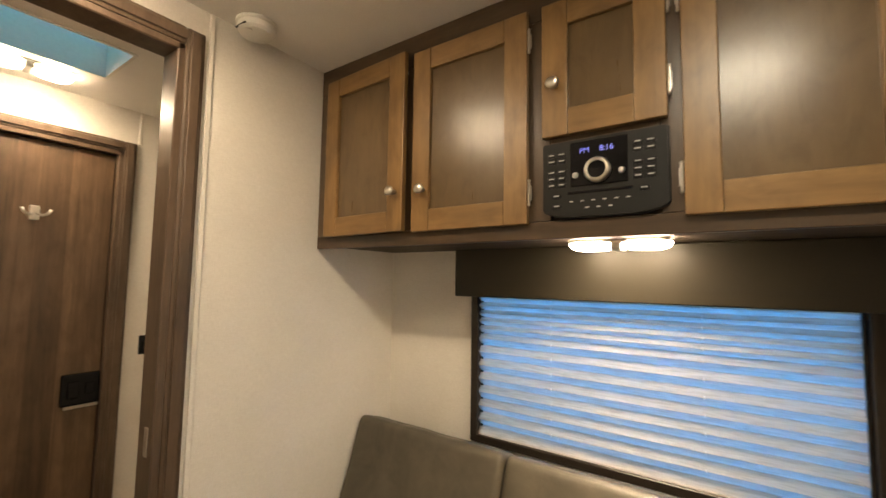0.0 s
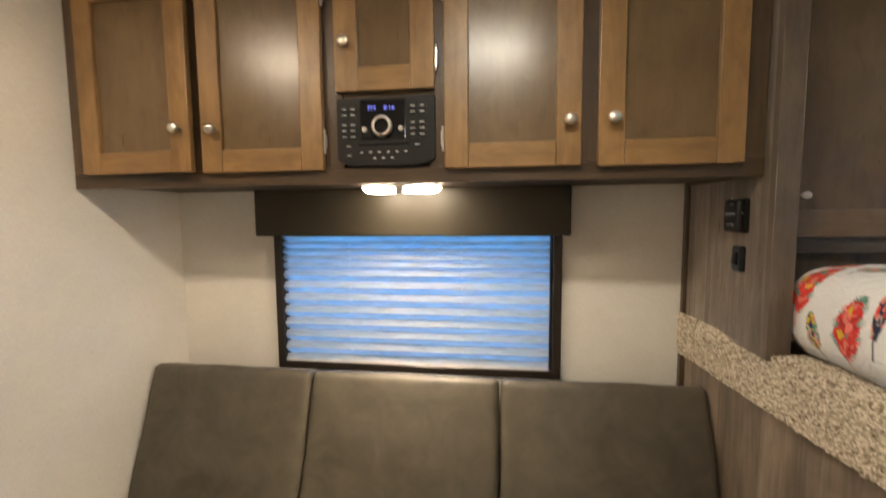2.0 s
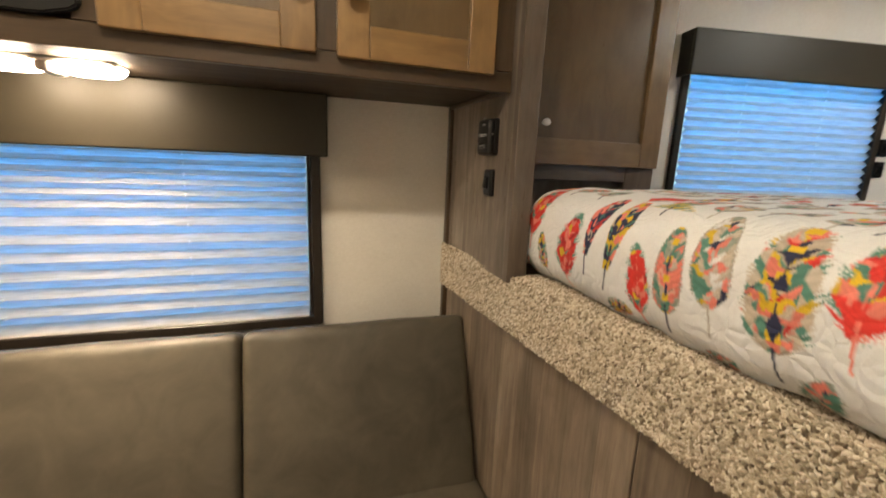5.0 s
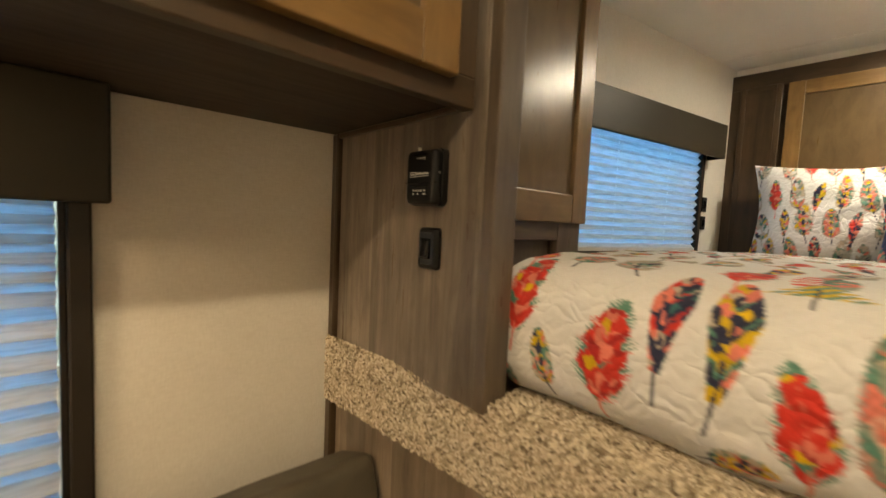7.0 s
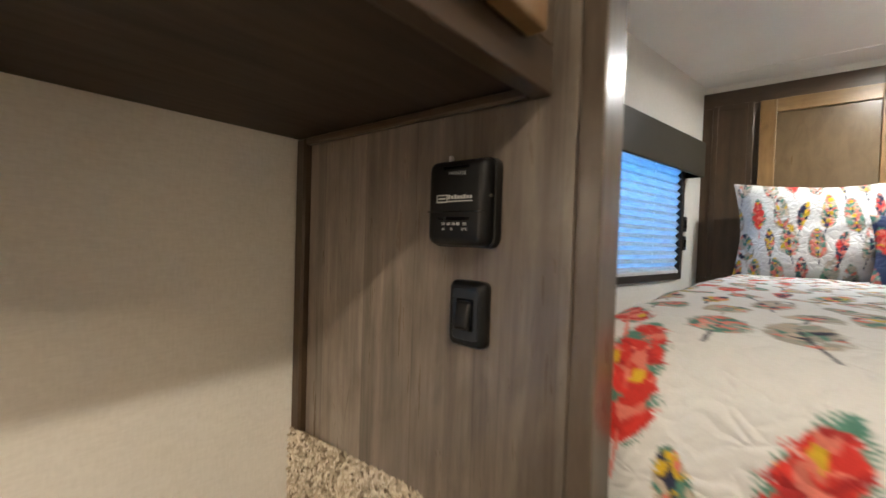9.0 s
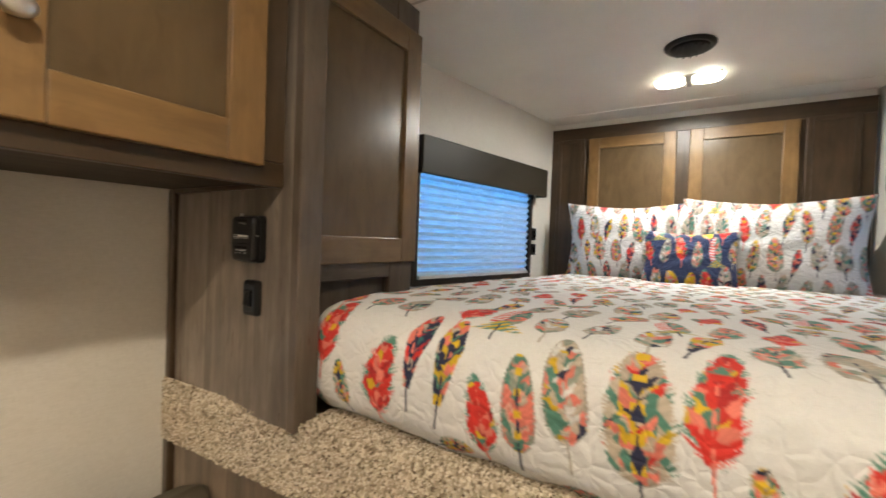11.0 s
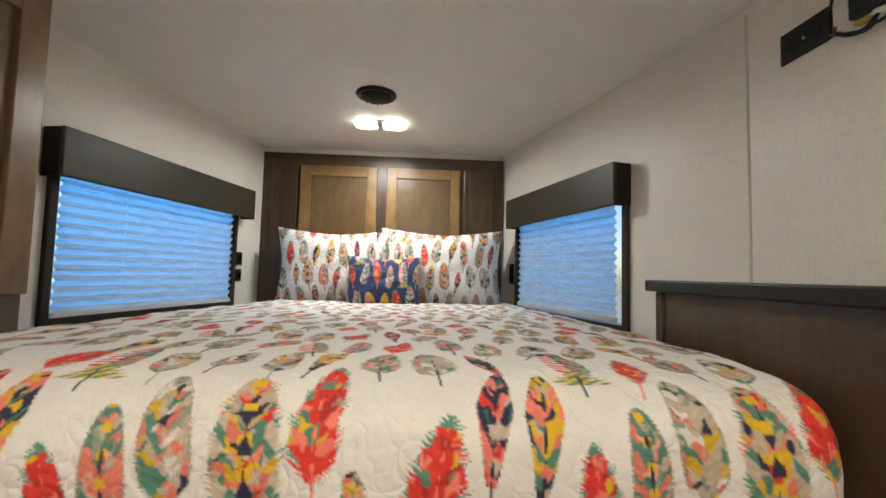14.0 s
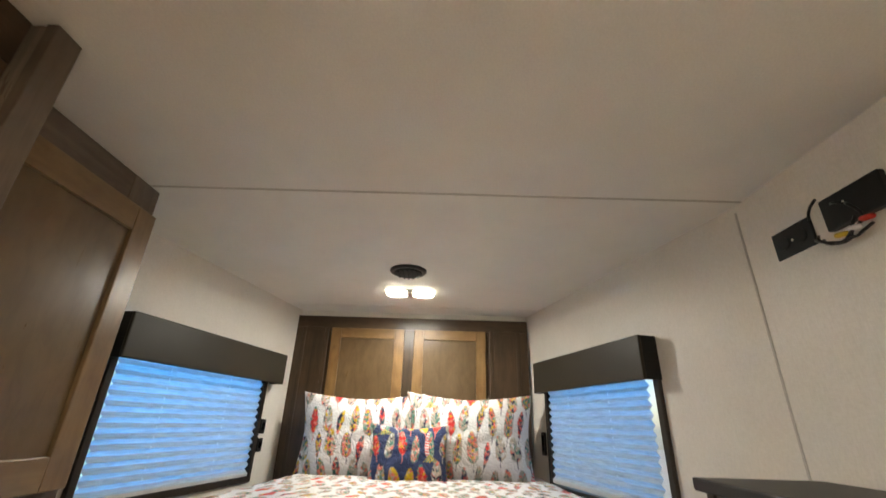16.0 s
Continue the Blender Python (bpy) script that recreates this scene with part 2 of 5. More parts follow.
CORD = plain("blind_cord", (0.8, 0.8, 0.8), 0.7)
RAIL = plain("blind_rail", (0.52, 0.50, 0.48), 0.45)
GLASS = clear_glass()
LENS_WARM = glow("lit_warm_lens", WARM, 45.0)
LENS_SHELF = glow("lit_shelf_lens", WARM, 95.0)
LENS_SOFT = glow("lit_soft_white_lens", HALF_WARM, 36.0)
LENS_BED = glow("lit_bed_lens", (1.0, 0.93, 0.74), 17.0)
BLUE_LCD = glow("blue_display_digits", (0.05, 0.10, 1.0), 0.9)
CARPET = plain("carpet_backing", (0.36, 0.28, 0.18), 0.95, vary=0.15, grain=300, relief=0.5)
PILE = pile("berber_loops")
CLOTH = printed_cloth("feather_print_cotton")
TICKING = plain("mattress_ticking", (0.7, 0.68, 0.64), 0.9)
RED = plain("red_plug", (0.45, 0.03, 0.02), 0.4)
YELLOW = plain("yellow_plug", (0.55, 0.38, 0.02), 0.4)
OUTSIDE = plain("gravel_ground", (0.42, 0.40, 0.35), 0.9, grain=30, relief=0.5)
VENT = plain("matt_vent_plastic", (0.010, 0.010, 0.010), 0.75)
SEAM = plain("joint_strip", (0.54, 0.51, 0.46), 0.6)
SMOKED = plain("dark_top_board", (0.014, 0.0128, 0.012), 0.45, vary=0.1)


# ---- building helpers ----
ORIGIN = {}


def thing(name, at, label, category, group="", kind=""):
    ob = new(name)
    ob.location = at
    ob.empty_display_size = 0.05
    ORIGIN[ob.name] = Vector(at)
    return tagged(ob, label, category, group, kind)


def part(name, bm, material, parent=None, label="", smooth=False):
    """Link a bmesh, given in world metres, as one mesh object under a thing or a part."""
    me = bpy.data.meshes.new(name)
    base = ORIGIN[parent.name] if parent is not None else Vector((0, 0, 0))
    bmesh.ops.translate(bm, verts=bm.verts, vec=-base)
    bm.to_mesh(me)
    bm.free()
    me.materials.append(material)
    if smooth:
        me.shade_smooth()
    ob = new(name, me)
    ORIGIN[ob.name] = base
    if parent is not None:
        ob.parent = parent
    return tagged(ob, label) if label else ob


def setting(name, bm, material, label, category, smooth=False):
    return tagged(part(name, bm, material, None, "", smooth), label, category, "", "structure")


def box(x0, x1, y0, y1, z0, z1, bevel=0.0, seg=1, bm=None, m=None):
    """A block with eased edges; joined to bm when one is given."""
    one = bmesh.new()
    bmesh.ops.create_cube(one, size=1)
    bmesh.ops.scale(one, verts=one.verts, vec=(abs(x1 - x0), abs(y1 - y0), abs(z1 - z0)))
    bmesh.ops.translate(one, verts=one.verts, vec=((x0 + x1) / 2, (y0 + y1) / 2, (z0 + z1) / 2))
    if bevel:
        bmesh.ops.bevel(one, geom=one.edges[:], offset=bevel, segments=seg, profile=0.5, affect="EDGES", clamp_overlap=True)
    if m is not None:
        bmesh.ops.transform(one, matrix=m, verts=one.verts)
    return joined(bm, one)


def joined(bm, one):
    if bm is None:
        return one
    tmp = bpy.data.meshes.new("tmp")
    one.to_mesh(tmp)
    one.free()
    bm.from_mesh(tmp)
    bpy.data.meshes.remove(tmp)
    return bm


def turned(profile, m, seg=24, bm=None):
    """A turned solid: (radius, height) steps swept round local z."""
    one = bmesh.new()
    rings = []
    for r, h in profile:
        rings.append([one.verts.new((r * math.cos(2 * math.pi * i / seg), r * math.sin(2 * math.pi * i / seg), h)) for i in range(seg)])
    for a, b in zip(rings, rings[1:]):
        for i in range(seg):
            one.faces.new((a[i], a[(i + 1) % seg], b[(i + 1) % seg], b[i]))
    one.faces.new(rings[0][::-1])
    one.faces.new(rings[-1])
    bmesh.ops.transform(one, matrix=m, verts=one.verts)
    return joined(bm, one)


def tube(points, r, seg=8, bm=None):
    """A round cord along a smooth run of points."""
    one = bmesh.new()
    pts = [Vector(p) for p in points]
    rings = []
    for i, p in enumerate(pts):
        d = (pts[min(i + 1, len(pts) - 1)] - pts[max(i - 1, 0)]).normalized()
        side = d.orthogonal().normalized() if i == 0 else (rings_side - d * rings_side.dot(d)).normalized()
        rings_side = side
        up = d.cross(side)
        rings.append([one.verts.new(p + r * (math.cos(2 * math.pi * k / seg) * side + math.sin(2 * math.pi * k / seg) * up)) for k in range(seg)])
    for a, b in zip(rings, rings[1:]):
        for k in range(seg):
            one.faces.new((a[k], a[(k + 1) % seg], b[(k + 1) % seg], b[k]))
    one.faces.new(rings[0][::-1])
    one.faces.new(rings[-1])
    return joined(bm, one)


def cushion(size, r, crown, m, n=22, seed=0):
    """A stuffed block: rounded edges, crowned faces and slight unevenness. crown: bulge along x, y, z."""
    one = bmesh.new()
    half = Vector(size) / 2
    verts = {}

    def spot(p):
        key = tuple(round(c, 5) for c in p)
        if key not in verts:
            q = Vector((p[0] * half.x, p[1] * half.y, p[2] * half.z))
            core = Vector([max(-h + r, min(h - r, c)) for c, h in zip(q, half)])
            d = q - core
            if d.length > 1e-9:
                q = core + d.normalized() * r
            f = [1 - c * c for c in p]
            q.x += math.copysign(1, p[0]) * crown[0] * f[1] * f[2] * abs(p[0])
            q.y += math.copysign(1, p[1]) * crown[1] * f[0] * f[2] * abs(p[1])
            q.z += math.copysign(1, p[2]) * crown[2] * (f[0] * f[1]) ** 0.6 * abs(p[2])
            q += 0.004 * noise.noise_vector(Vector((q.x * 7 + seed * 3.1, q.y * 7, q.z * 7)))
            verts[key] = one.verts.new(q)
        return verts[key]

    g = [math.sin(math.pi / 2 * (2 * i / n - 1) * 0.999) for i in range(n + 1)]
    g[0], g[-1] = -1.0, 1.0
    for axis in range(3):
        for side in (-1, 1):
            for i in range(n):
                for j in range(n):
                    quad = []
                    for a, b in ((i, j), (i + 1, j), (i + 1, j + 1), (i, j + 1)):
                        p = [0, 0, 0]
                        p[axis], p[(axis + 1) % 3], p[(axis + 2) % 3] = side, g[a], g[b]
                        quad.append(spot(p))
                    one.faces.new(quad if side > 0 else quad[::-1])
    bmesh.ops.transform(one, matrix=m, verts=one.verts)
    return one


def lettering(name, text, size, m, material, parent):
    cu = bpy.data.curves.new(name, "FONT")
    cu.body, cu.size, cu.align_x, cu.align_y, cu.extrude = text, size, "CENTER", "CENTER", 0.0004
    tmp = bpy.data.objects.new("tmp", cu)
    scene.collection.objects.link(tmp)
    me = bpy.data.meshes.new_from_object(tmp.evaluated_get(bpy.context.evaluated_depsgraph_get()))
    bpy.data.objects.remove(tmp)
    bm = bmesh.new()
    bm.from_mesh(me)
    bpy.data.meshes.remove(me)
    bmesh.ops.transform(bm, matrix=m, verts=bm.verts)
    return part(name, bm, material, parent)


def lens_shape(w, d, h, m):
    """A shallow dome with a rounded oblong outline, bulging along local -z."""
    one = bmesh.new()
    rings, seg = [], 40
    for k in (1.0, 0.985, 0.95, 0.86, 0.7, 0.45, 0.15):
        ring = []
        for i in range(seg):
            a = 2 * math.pi * i / seg
            c, s = math.cos(a), math.sin(a)
            q = (abs(c) ** 3.4 + abs(s) ** 3.4) ** (-1 / 3.4)
            ring.append(one.verts.new((k * w / 2 * q * c, k * d / 2 * q * s, -h * (1 - k ** 5) ** 0.6)))
        rings.append(ring)
    for a, b in zip(rings, rings[1:]):
        for i in range(seg):
            one.faces.new((a[i], b[i], b[(i + 1) % seg], a[(i + 1) % seg]))
    one.faces.new(rings[-1][::-1])
    bmesh.ops.transform(one, matrix=m, verts=one.verts)
    return one


def wall_block(m, x0, x1, z0, z1, holes=(), thick=0.06):
    """A wall in its own plane: local x along it, room at -y, one sheet with rectangular openings cut right through."""
    bm = bmesh.new()
    xs = sorted({x0, x1, *(v for h in holes for v in h[:2])})
    zs = sorted({z0, z1, *(min(max(v, z0), z1) for h in holes for v in h[2:])})
    spots = {(x, z): bm.verts.new((x, 0, z)) for x in xs for z in zs}
    for xa, xb in zip(xs, xs[1:]):
        for za, zb in zip(zs, zs[1:]):
            if not any(h[0] < (xa + xb) / 2 < h[1] and h[2] < (za + zb) / 2 < h[3] for h in holes):
                bm.faces.new((spots[xa, za], spots[xb, za], spots[xb, zb], spots[xa, zb]))
    far = bmesh.ops.extrude_face_region(bm, geom=bm.faces[:])["geom"]
    bmesh.ops.translate(bm, vec=(0, thick, 0), verts=[g for g in far if isinstance(g, bmesh.types.BMVert)])
    bmesh.ops.delete(bm, geom=[v for v in bm.verts if not v.link_faces], context="VERTS")
    bmesh.ops.recalc_face_normals(bm, faces=bm.faces[:])
    bmesh.ops.transform(bm, matrix=m, verts=bm.verts)
    return bm


def rounded_slab(w, h, r, steps, m):
    """A moulded plate with round corners, rising along local -y by (height, inset) steps; local x across, z up."""
    one = bmesh.new()
    rings = []
    for rise, inset in steps:
        ring, rr = [], max(r - inset * 0.6, 0.0006)
        for cx, cz, a0 in ((1, 1, 0), (-1, 1, 90), (-1, -1, 180), (1, -1, 270)):
            for k in range(7):
                a = radians(a0 + 15 * k)
                ring.append(one.verts.new((cx * (w / 2 - inset - rr) + rr * math.cos(a), -rise, cz * (h / 2 - inset - rr) + rr * math.sin(a))))
        rings.append(ring)
    n = len(rings[0])
    for a, b in zip(rings, rings[1:]):
        for i in range(n):
            one.faces.new((a[i], a[(i + 1) % n], b[(i + 1) % n], b[i]))
    one.faces.new(rings[0][::-1])
    one.faces.new(rings[-1])
    bmesh.ops.recalc_face_normals(one, faces=one.faces[:])
    bmesh.ops.transform(one, matrix=m, verts=one.verts)
    return one


# ---- plan ----
WEST, NORTH, SOUTH, CEILING = -1.15, 1.35, -0.63, 2.10
BUNK_X, BUNK_Z = 0.70, 1.053
NOSE_N, NOSE_S, NOSE_END = (1.35, 1.35), (1.27, -0.63), 2.70
ANG_N = math.degrees(math.atan2(1.10 - 1.35, 2.66 - 1.35))
ANG_S = math.degrees(math.atan2(-0.29 + 0.63, 2.66 - 1.27))
M_NORTH = pose(0, NORTH, 0)
M_NOSE_N = pose(*NOSE_N, 0, 0, 0, ANG_N)
M_NOSE_S = pose(*NOSE_S, 0, 0, 0, 180 + ANG_S)
M_WEST = pose(WEST, 0, 0, 0, 0, 90)
M_BUNK = pose(BUNK_X, NORTH, 0, 0, 0, 3.6) @ pose(-BUNK_X, -NORTH, 0)
WIN_N = (-0.755, 0.300, 0.805, 1.42)
WIN_NN = (0.215, 1.105, 1.20, 1.74)
WIN_NS = (-1.26, -0.415, 1.20, 1.74)

setting("floor", box(-2.30, 2.8, -0.75, 1.45, -0.06, 0.0), FLOOR, "brown wood-look vinyl plank floor of the trailer", "floor")
# ceilings are one sheet each; the bath's is cut for the skylight
setting("ceiling", box(WEST, 3.0, -0.75, 1.45, CEILING, CEILING + 0.05), CEIL, "off-white smooth ceiling board over the living area and bunk", "ceiling")
_bm = bmesh.new()
for _b in ((-2.30, -1.86, -0.75, 1.45), (-1.58, WEST, -0.75, 1.45), (-1.86, -1.58, -0.75, 0.10), (-1.86, -1.58, 0.535, 1.45)):
    box(*_b, CEILING, CEILING + 0.05, bm=_bm)
setting("ceiling_bath", _bm, CEIL, "off-white bathroom ceiling with a skylight opening", "ceiling")
setting("trim_ceiling_seam", box(1.231, 1.239, -0.63, 1.30, CEILING - 0.0022, CEILING + 0.002, 0.0008), SEAM, "thin dark joint line across the ceiling boards", "trim")
setting("trim_ceiling_nose", box(2.52, 2.55, -0.32, 1.12, CEILING - 0.003, CEILING + 0.002, 0.001), CEIL, "narrow off-white ceiling batten by the headboard", "trim")

setting("wall_north", wall_block(M_NORTH, -2.30, NOSE_N[0], 0, CEILING, [WIN_N]), WALL, "off-white linen-textured wall board with a window opening", "wall")
setting("wall_nose_north", wall_block(M_NOSE_N, 0, 1.50, 0, CEILING, [WIN_NN]), WALL, "off-white linen-textured tapered nose wall with a window opening", "wall")
setting("wall_nose_south", wall_block(M_NOSE_S, -1.50, 0, 0, CEILING, [WIN_NS]), WALL, "off-white linen-textured tapered nose wall with a window opening", "wall")
setting("wall_south", box(-2.30, NOSE_S[0], SOUTH - 0.06, SOUTH, 0, CEILING), WALL, "plain off-white linen-textured wall board", "wall")
setting("wall_nose_end", box(2.82, 2.88, -0.75, 1.45, 0, CEILING), WALL, "plain off-white wall behind the headboard", "wall")
# local x of the west wall runs along world y
DOOR_A, DOOR_B, DOOR_H = -0.13, 0.500, 1.975
setting("wall_west", wall_block(M_WEST, -0.69, NORTH, 0, CEILING, [(DOOR_A, DOOR_B, 0, DOOR_H)], 0.05), WALL, "off-white linen-textured partition with a doorway to the bathroom", "wall")
BATH_X = -2.14
BD_A, BD_B, BD_H = 0.02, 0.690, 1.905
setting("wall_bath", wall_block(pose(BATH_X, 0, 0, 0, 0, 90), -0.69, NORTH, 0, CEILING, [(BD_A, BD_B, 0, BD_H)], 0.05), WALL, "off-white bathroom wall around a wooden door", "wall")
setting("wall_beyond", box(-2.40, -2.34, -0.75, 1.45, 0, CEILING), WALL, "plain off-white wall behind the bathroom door", "wall")
setting("trim_wall_seam", box(1.263, 1.270, SOUTH - 0.003, SOUTH + 0.003, 1.0, CEILING - 0.02, 0.001), SEAM, "thin dark vertical joint between wall boards", "trim")
setting("trim_wall_batten", box(WEST - 0.003, WEST + 0.006, 0.562, 0.576, 0, CEILING - 0.002, 0.002), WALL, "narrow off-white batten beside the door casing", "trim")
setting("trim_bath_batten", box(BATH_X - 0.003, BATH_X + 0.005, 0.742, 0.755, BD_H + 0.05, CEILING - 0.002, 0.002), WALL, "narrow off-white batten on the bathroom wall", "trim")
setting("ground", box(-60, 60, -60, 60, -0.95, -0.90), OUTSIDE, "pale gravel yard around the trailer", "ground")


def casing(name, x, a, b, h, w, out, deep, label):
    """Door lining and face casing round an opening in a wall that faces +x."""
    t = thing(name, (x, (a + b) / 2, 0), label, "door frame", "", "structure")
    for side, y0, y1 in (("n", b, b + w), ("s", a - w, a)):
        bm = box(x - 0.002, x + out, y0, y1, 0, h + w, 0.006, 2)
        box(x + out - 0.002, x + out + 0.006, (y0 + y1) / 2 - w * 0.28, (y0 + y1) / 2 + w * 0.28, 0, h + w * 0.8, 0.003, 2, bm)
        part("side_casing", bm, CASING, t)
    bm = box(x - 0.002, x + out, a, b, h, h + w, 0.006, 2)
    box(x + out - 0.002, x + out + 0.006, a, b, h + w * 0.22, h + w * 0.78, 0.003, 2, bm)
    part("head_casing", bm, CASING, t)
    for y0, y1 in ((b - 0.018, b + 0.002), (a - 0.002, a + 0.018)):
        bm = box(x - deep, x + out - 0.004, y0, y1, 0, h, 0.003)
        part("jamb", bm, CASING, t)
    part("head_jamb", box(x - deep, x + out - 0.004, a, b, h - 0.018, h + 0.002, 0.003), CASING, t)
    return t


_case = casing("door_1", WEST, DOOR_A, DOOR_B, DOOR_H, 0.048, 0.018, 0.07, "brown wood-look casing round the open bathroom doorway")
part("strike_plate", box(WEST - 0.03, WEST - 0.012, DOOR_B - 0.0205, DOOR_B - 0.017, 0.93, 1.0, 0.001), NICKEL, _case, "small nickel strike plate")
_bd = casing("door_2", BATH_X, BD_A, BD_B, BD_H, 0.046, 0.016, 0.05, "closed brown wood-look bathroom door in its casing")
part("door_leaf", box(BATH_X - 0.045, BATH_X - 0.012, BD_A + 0.02, BD_B - 0.02, 0.01, BD_H - 0.02, 0.003), DOORWOOD, _bd)
_bm = box(BATH_X - 0.014, BATH_X + 0.004, 0.545, 0.668, 0.85, 0.975, 0.006, 2)
box(BATH_X + 0.002, BATH_X + 0.016, 0.565, 0.60, 0.88, 0.945, 0.004, 2, _bm)
box(BATH_X + 0.002, BATH_X + 0.012, 0.62, 0.65, 0.89, 0.935, 0.004, 2, _bm)
part("latch", _bm, BLACK_GLOSS, _bd, "black slam latch")
part("latch_plate", box(BATH_X - 0.013, BATH_X - 0.004, 0.56, 0.668, 0.836, 0.85, 0.002), NICKEL, _bd)

_hk = thing("robe_hook", (BATH_X - 0.012, 0.43, 1.60), "small nickel double robe hook on the bathroom door", "hook")
part("back_plate", box(BATH_X - 0.013, BATH_X - 0.006, 0.415, 0.445, 1.575, 1.63, 0.004, 2), NICKEL, _hk)
for _s in (-1, 1):
    part("prong", tube([(BATH_X - 0.008, 0.43 + _s * 0.006, 1.60), (BATH_X + 0.012, 0.43 + _s * 0.02, 1.592), (BATH_X + 0.022, 0.43 + _s * 0.034, 1.60), (BATH_X + 0.022, 0.43 + _s * 0.04, 1.615)], 0.005), NICKEL, _hk, smooth=True)

_sw = thing("wall_switch", (BATH_X, 0.845, 1.06), "black double rocker switch on the bathroom wall", "light switch")
part("plate", box(BATH_X - 0.001, BATH_X + 0.008, 0.795, 0.892, 1.022, 1.105, 0.003, 2), BLACK, _sw)
for _y in (0.822, 0.866):
    part("rocker", box(BATH_X + 0.006, BATH_X + 0.013, _y - 0.015, _y + 0.015, 1.045, 1.08, 0.002), BLACK_GLOSS, _sw)

_sl = thing("skylight", (-1.725, 0.32, CEILING), "pale blue acrylic skylight in the bathroom ceiling", "skylight", "", "structure")
_bm = bmesh.new()
for _b in ((-1.865, -1.855, 0.095, 0.54), (-1.585, -1.575, 0.095, 0.54), (-1.855, -1.585, 0.095, 0.105), (-1.855, -1.585, 0.53, 0.54)):
    box(*_b, CEILING - 0.004, CEILING + 0.14, bm=_bm)
part("lining", _bm, WHITE, _sl)
_glz, _nt, _b = nodes_of("skylight_dome")
_b.inputs["Base Color"].default_value = (0.35, 0.75, 0.85, 1)
_tr = _nt.nodes.new("ShaderNodeBsdfTranslucent")
_tr.inputs[0].default_value = (0.35, 0.75, 0.85, 1)
_nt.links.new(_tr.outputs[0], _nt.nodes["Material Output"].inputs[0])
part("dome", box(-1.865, -1.575, 0.095, 0.54, CEILING + 0.14, CEILING + 0.146, 0.002), _glz, _sl)


# yard beyond the windows: added sheets whose emission stands in for sunlight
_yard, _nt, _b = nodes_of("glowing_yard")
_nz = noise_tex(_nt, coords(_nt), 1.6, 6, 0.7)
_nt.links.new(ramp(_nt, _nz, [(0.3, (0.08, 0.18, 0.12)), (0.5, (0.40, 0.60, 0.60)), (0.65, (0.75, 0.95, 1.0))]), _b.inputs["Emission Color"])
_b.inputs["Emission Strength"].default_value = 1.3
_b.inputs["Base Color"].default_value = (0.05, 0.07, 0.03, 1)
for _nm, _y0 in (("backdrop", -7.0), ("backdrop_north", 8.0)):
    setting(_nm, box(-9, 14, _y0, _y0 + 0.1, -0.9, 4.2), _yard, "glowing backdrop of hedge and pale sky beyond the yard", "backdrop")

# ---- windows ----
def window(name, m, hole, label):
    """A bronze window frame with its tracks and pane. Local x along the wall, room at -y."""
    x0, x1, z0, z1 = hole
    t = thing(name, m @ Vector(((x0 + x1) / 2, 0, z0)), label, "window", "", "structure")
    fr = 0.026
    for nm, b in (("frame_sill", (x0, x1, -0.014, 0.05, z0 - 0.002, z0 + fr)), ("frame_head", (x0, x1, -0.014, 0.05, z1 - fr, z1 + 0.002)),
                  ("frame_stile", (x0 - 0.002, x0 + fr, -0.0143, 0.05, z0, z1)), ("frame_stile", (x1 - fr, x1 + 0.002, -0.0143, 0.05, z0, z1))):
        part(nm, box(*b, 0.003, 1, m=m), BRONZE, t)
    for xa, xb in ((x0 + fr, x0 + fr + 0.010), (x1 - fr - 0.010, x1 - fr)):
        part("track", box(xa, xb, 0.012, 0.045, z0 + fr, z1 - fr, 0.002, m=m), BRONZE, t)
    pane = part("pane", box(x0 + fr, x1 - fr, 0.034, 0.038, z0 + fr, z1 - fr, m=m), GLASS, t)
    pane.visible_shadow = False
    return t


def blind(m, x0, x1, z0, z1, y, label, pleat, seedn, packed=False, deep=0.23):
    """A pleated shade: zigzag cloth, head and bottom rails and two lift cords."""
    t = thing("pleated_blind", m @ Vector(((x0 + x1) / 2, y, z0)), label, "window blind", "window blinds")
    bm = bmesh.new()
    levels, z = [z0 + 0.018], z0 + 0.018
    while z < z1 - 0.012:
        f = (z - z0) / (z1 - z0)
        z += (pleat if f < 0.55 else pleat * (1 - 0.42 * min(1, (f - 0.55) / 0.1)) if packed else pleat) * (0.48 if len(levels) % 2 else 0.52)
        levels.append(z)
    n = len(levels) - 1
    cols = 26
    rows = []
    for j in range(n + 1):
        z = levels[j]
        yy = y + (deep if j % 2 else -deep) * pleat
        row = []
        for i in range(cols + 1):
            f = i / cols
            wob = 0.0008 * noise.noise(Vector((f * 5 + seedn, j * 0.7, 2.2)))
            edge = 0.0012 * (1 if j % 2 else -1) * (1 if i == cols else -1 if i == 0 else 0)
            row.append(bm.verts.new(m @ Vector((x0 + (x1 - x0) * f + edge, yy + wob, z + wob * 1.5))))
        rows.append(row)
    for a, b in zip(rows, rows[1:]):
        for i in range(cols):
            bm.faces.new((a[i], a[i + 1], b[i + 1], b[i]))
    part("shade", bm, BLIND, t)
    part("bottom_rail", box(x0, x1, y - 0.011, y + 0.010, z0, z0 + 0.019, 0.004, 2, m=m), RAIL, t)
    part("head_rail", box(x0, x1, y - 0.012, y + 0.012, z1 - 0.004, z1 + 0.02, 0.003, m=m), RAIL, t)
    for f in (0.27, 0.69):
        x = x0 + (x1 - x0) * f
        for j in range(2, n, 2):
            part("cord", box(x - 0.0013, x + 0.0013, y - deep * pleat - 0.001, y - deep * pleat + 0.0025, levels[j] - 0.0045, levels[j] + 0.0045, m=m), CORD, t)
    return t


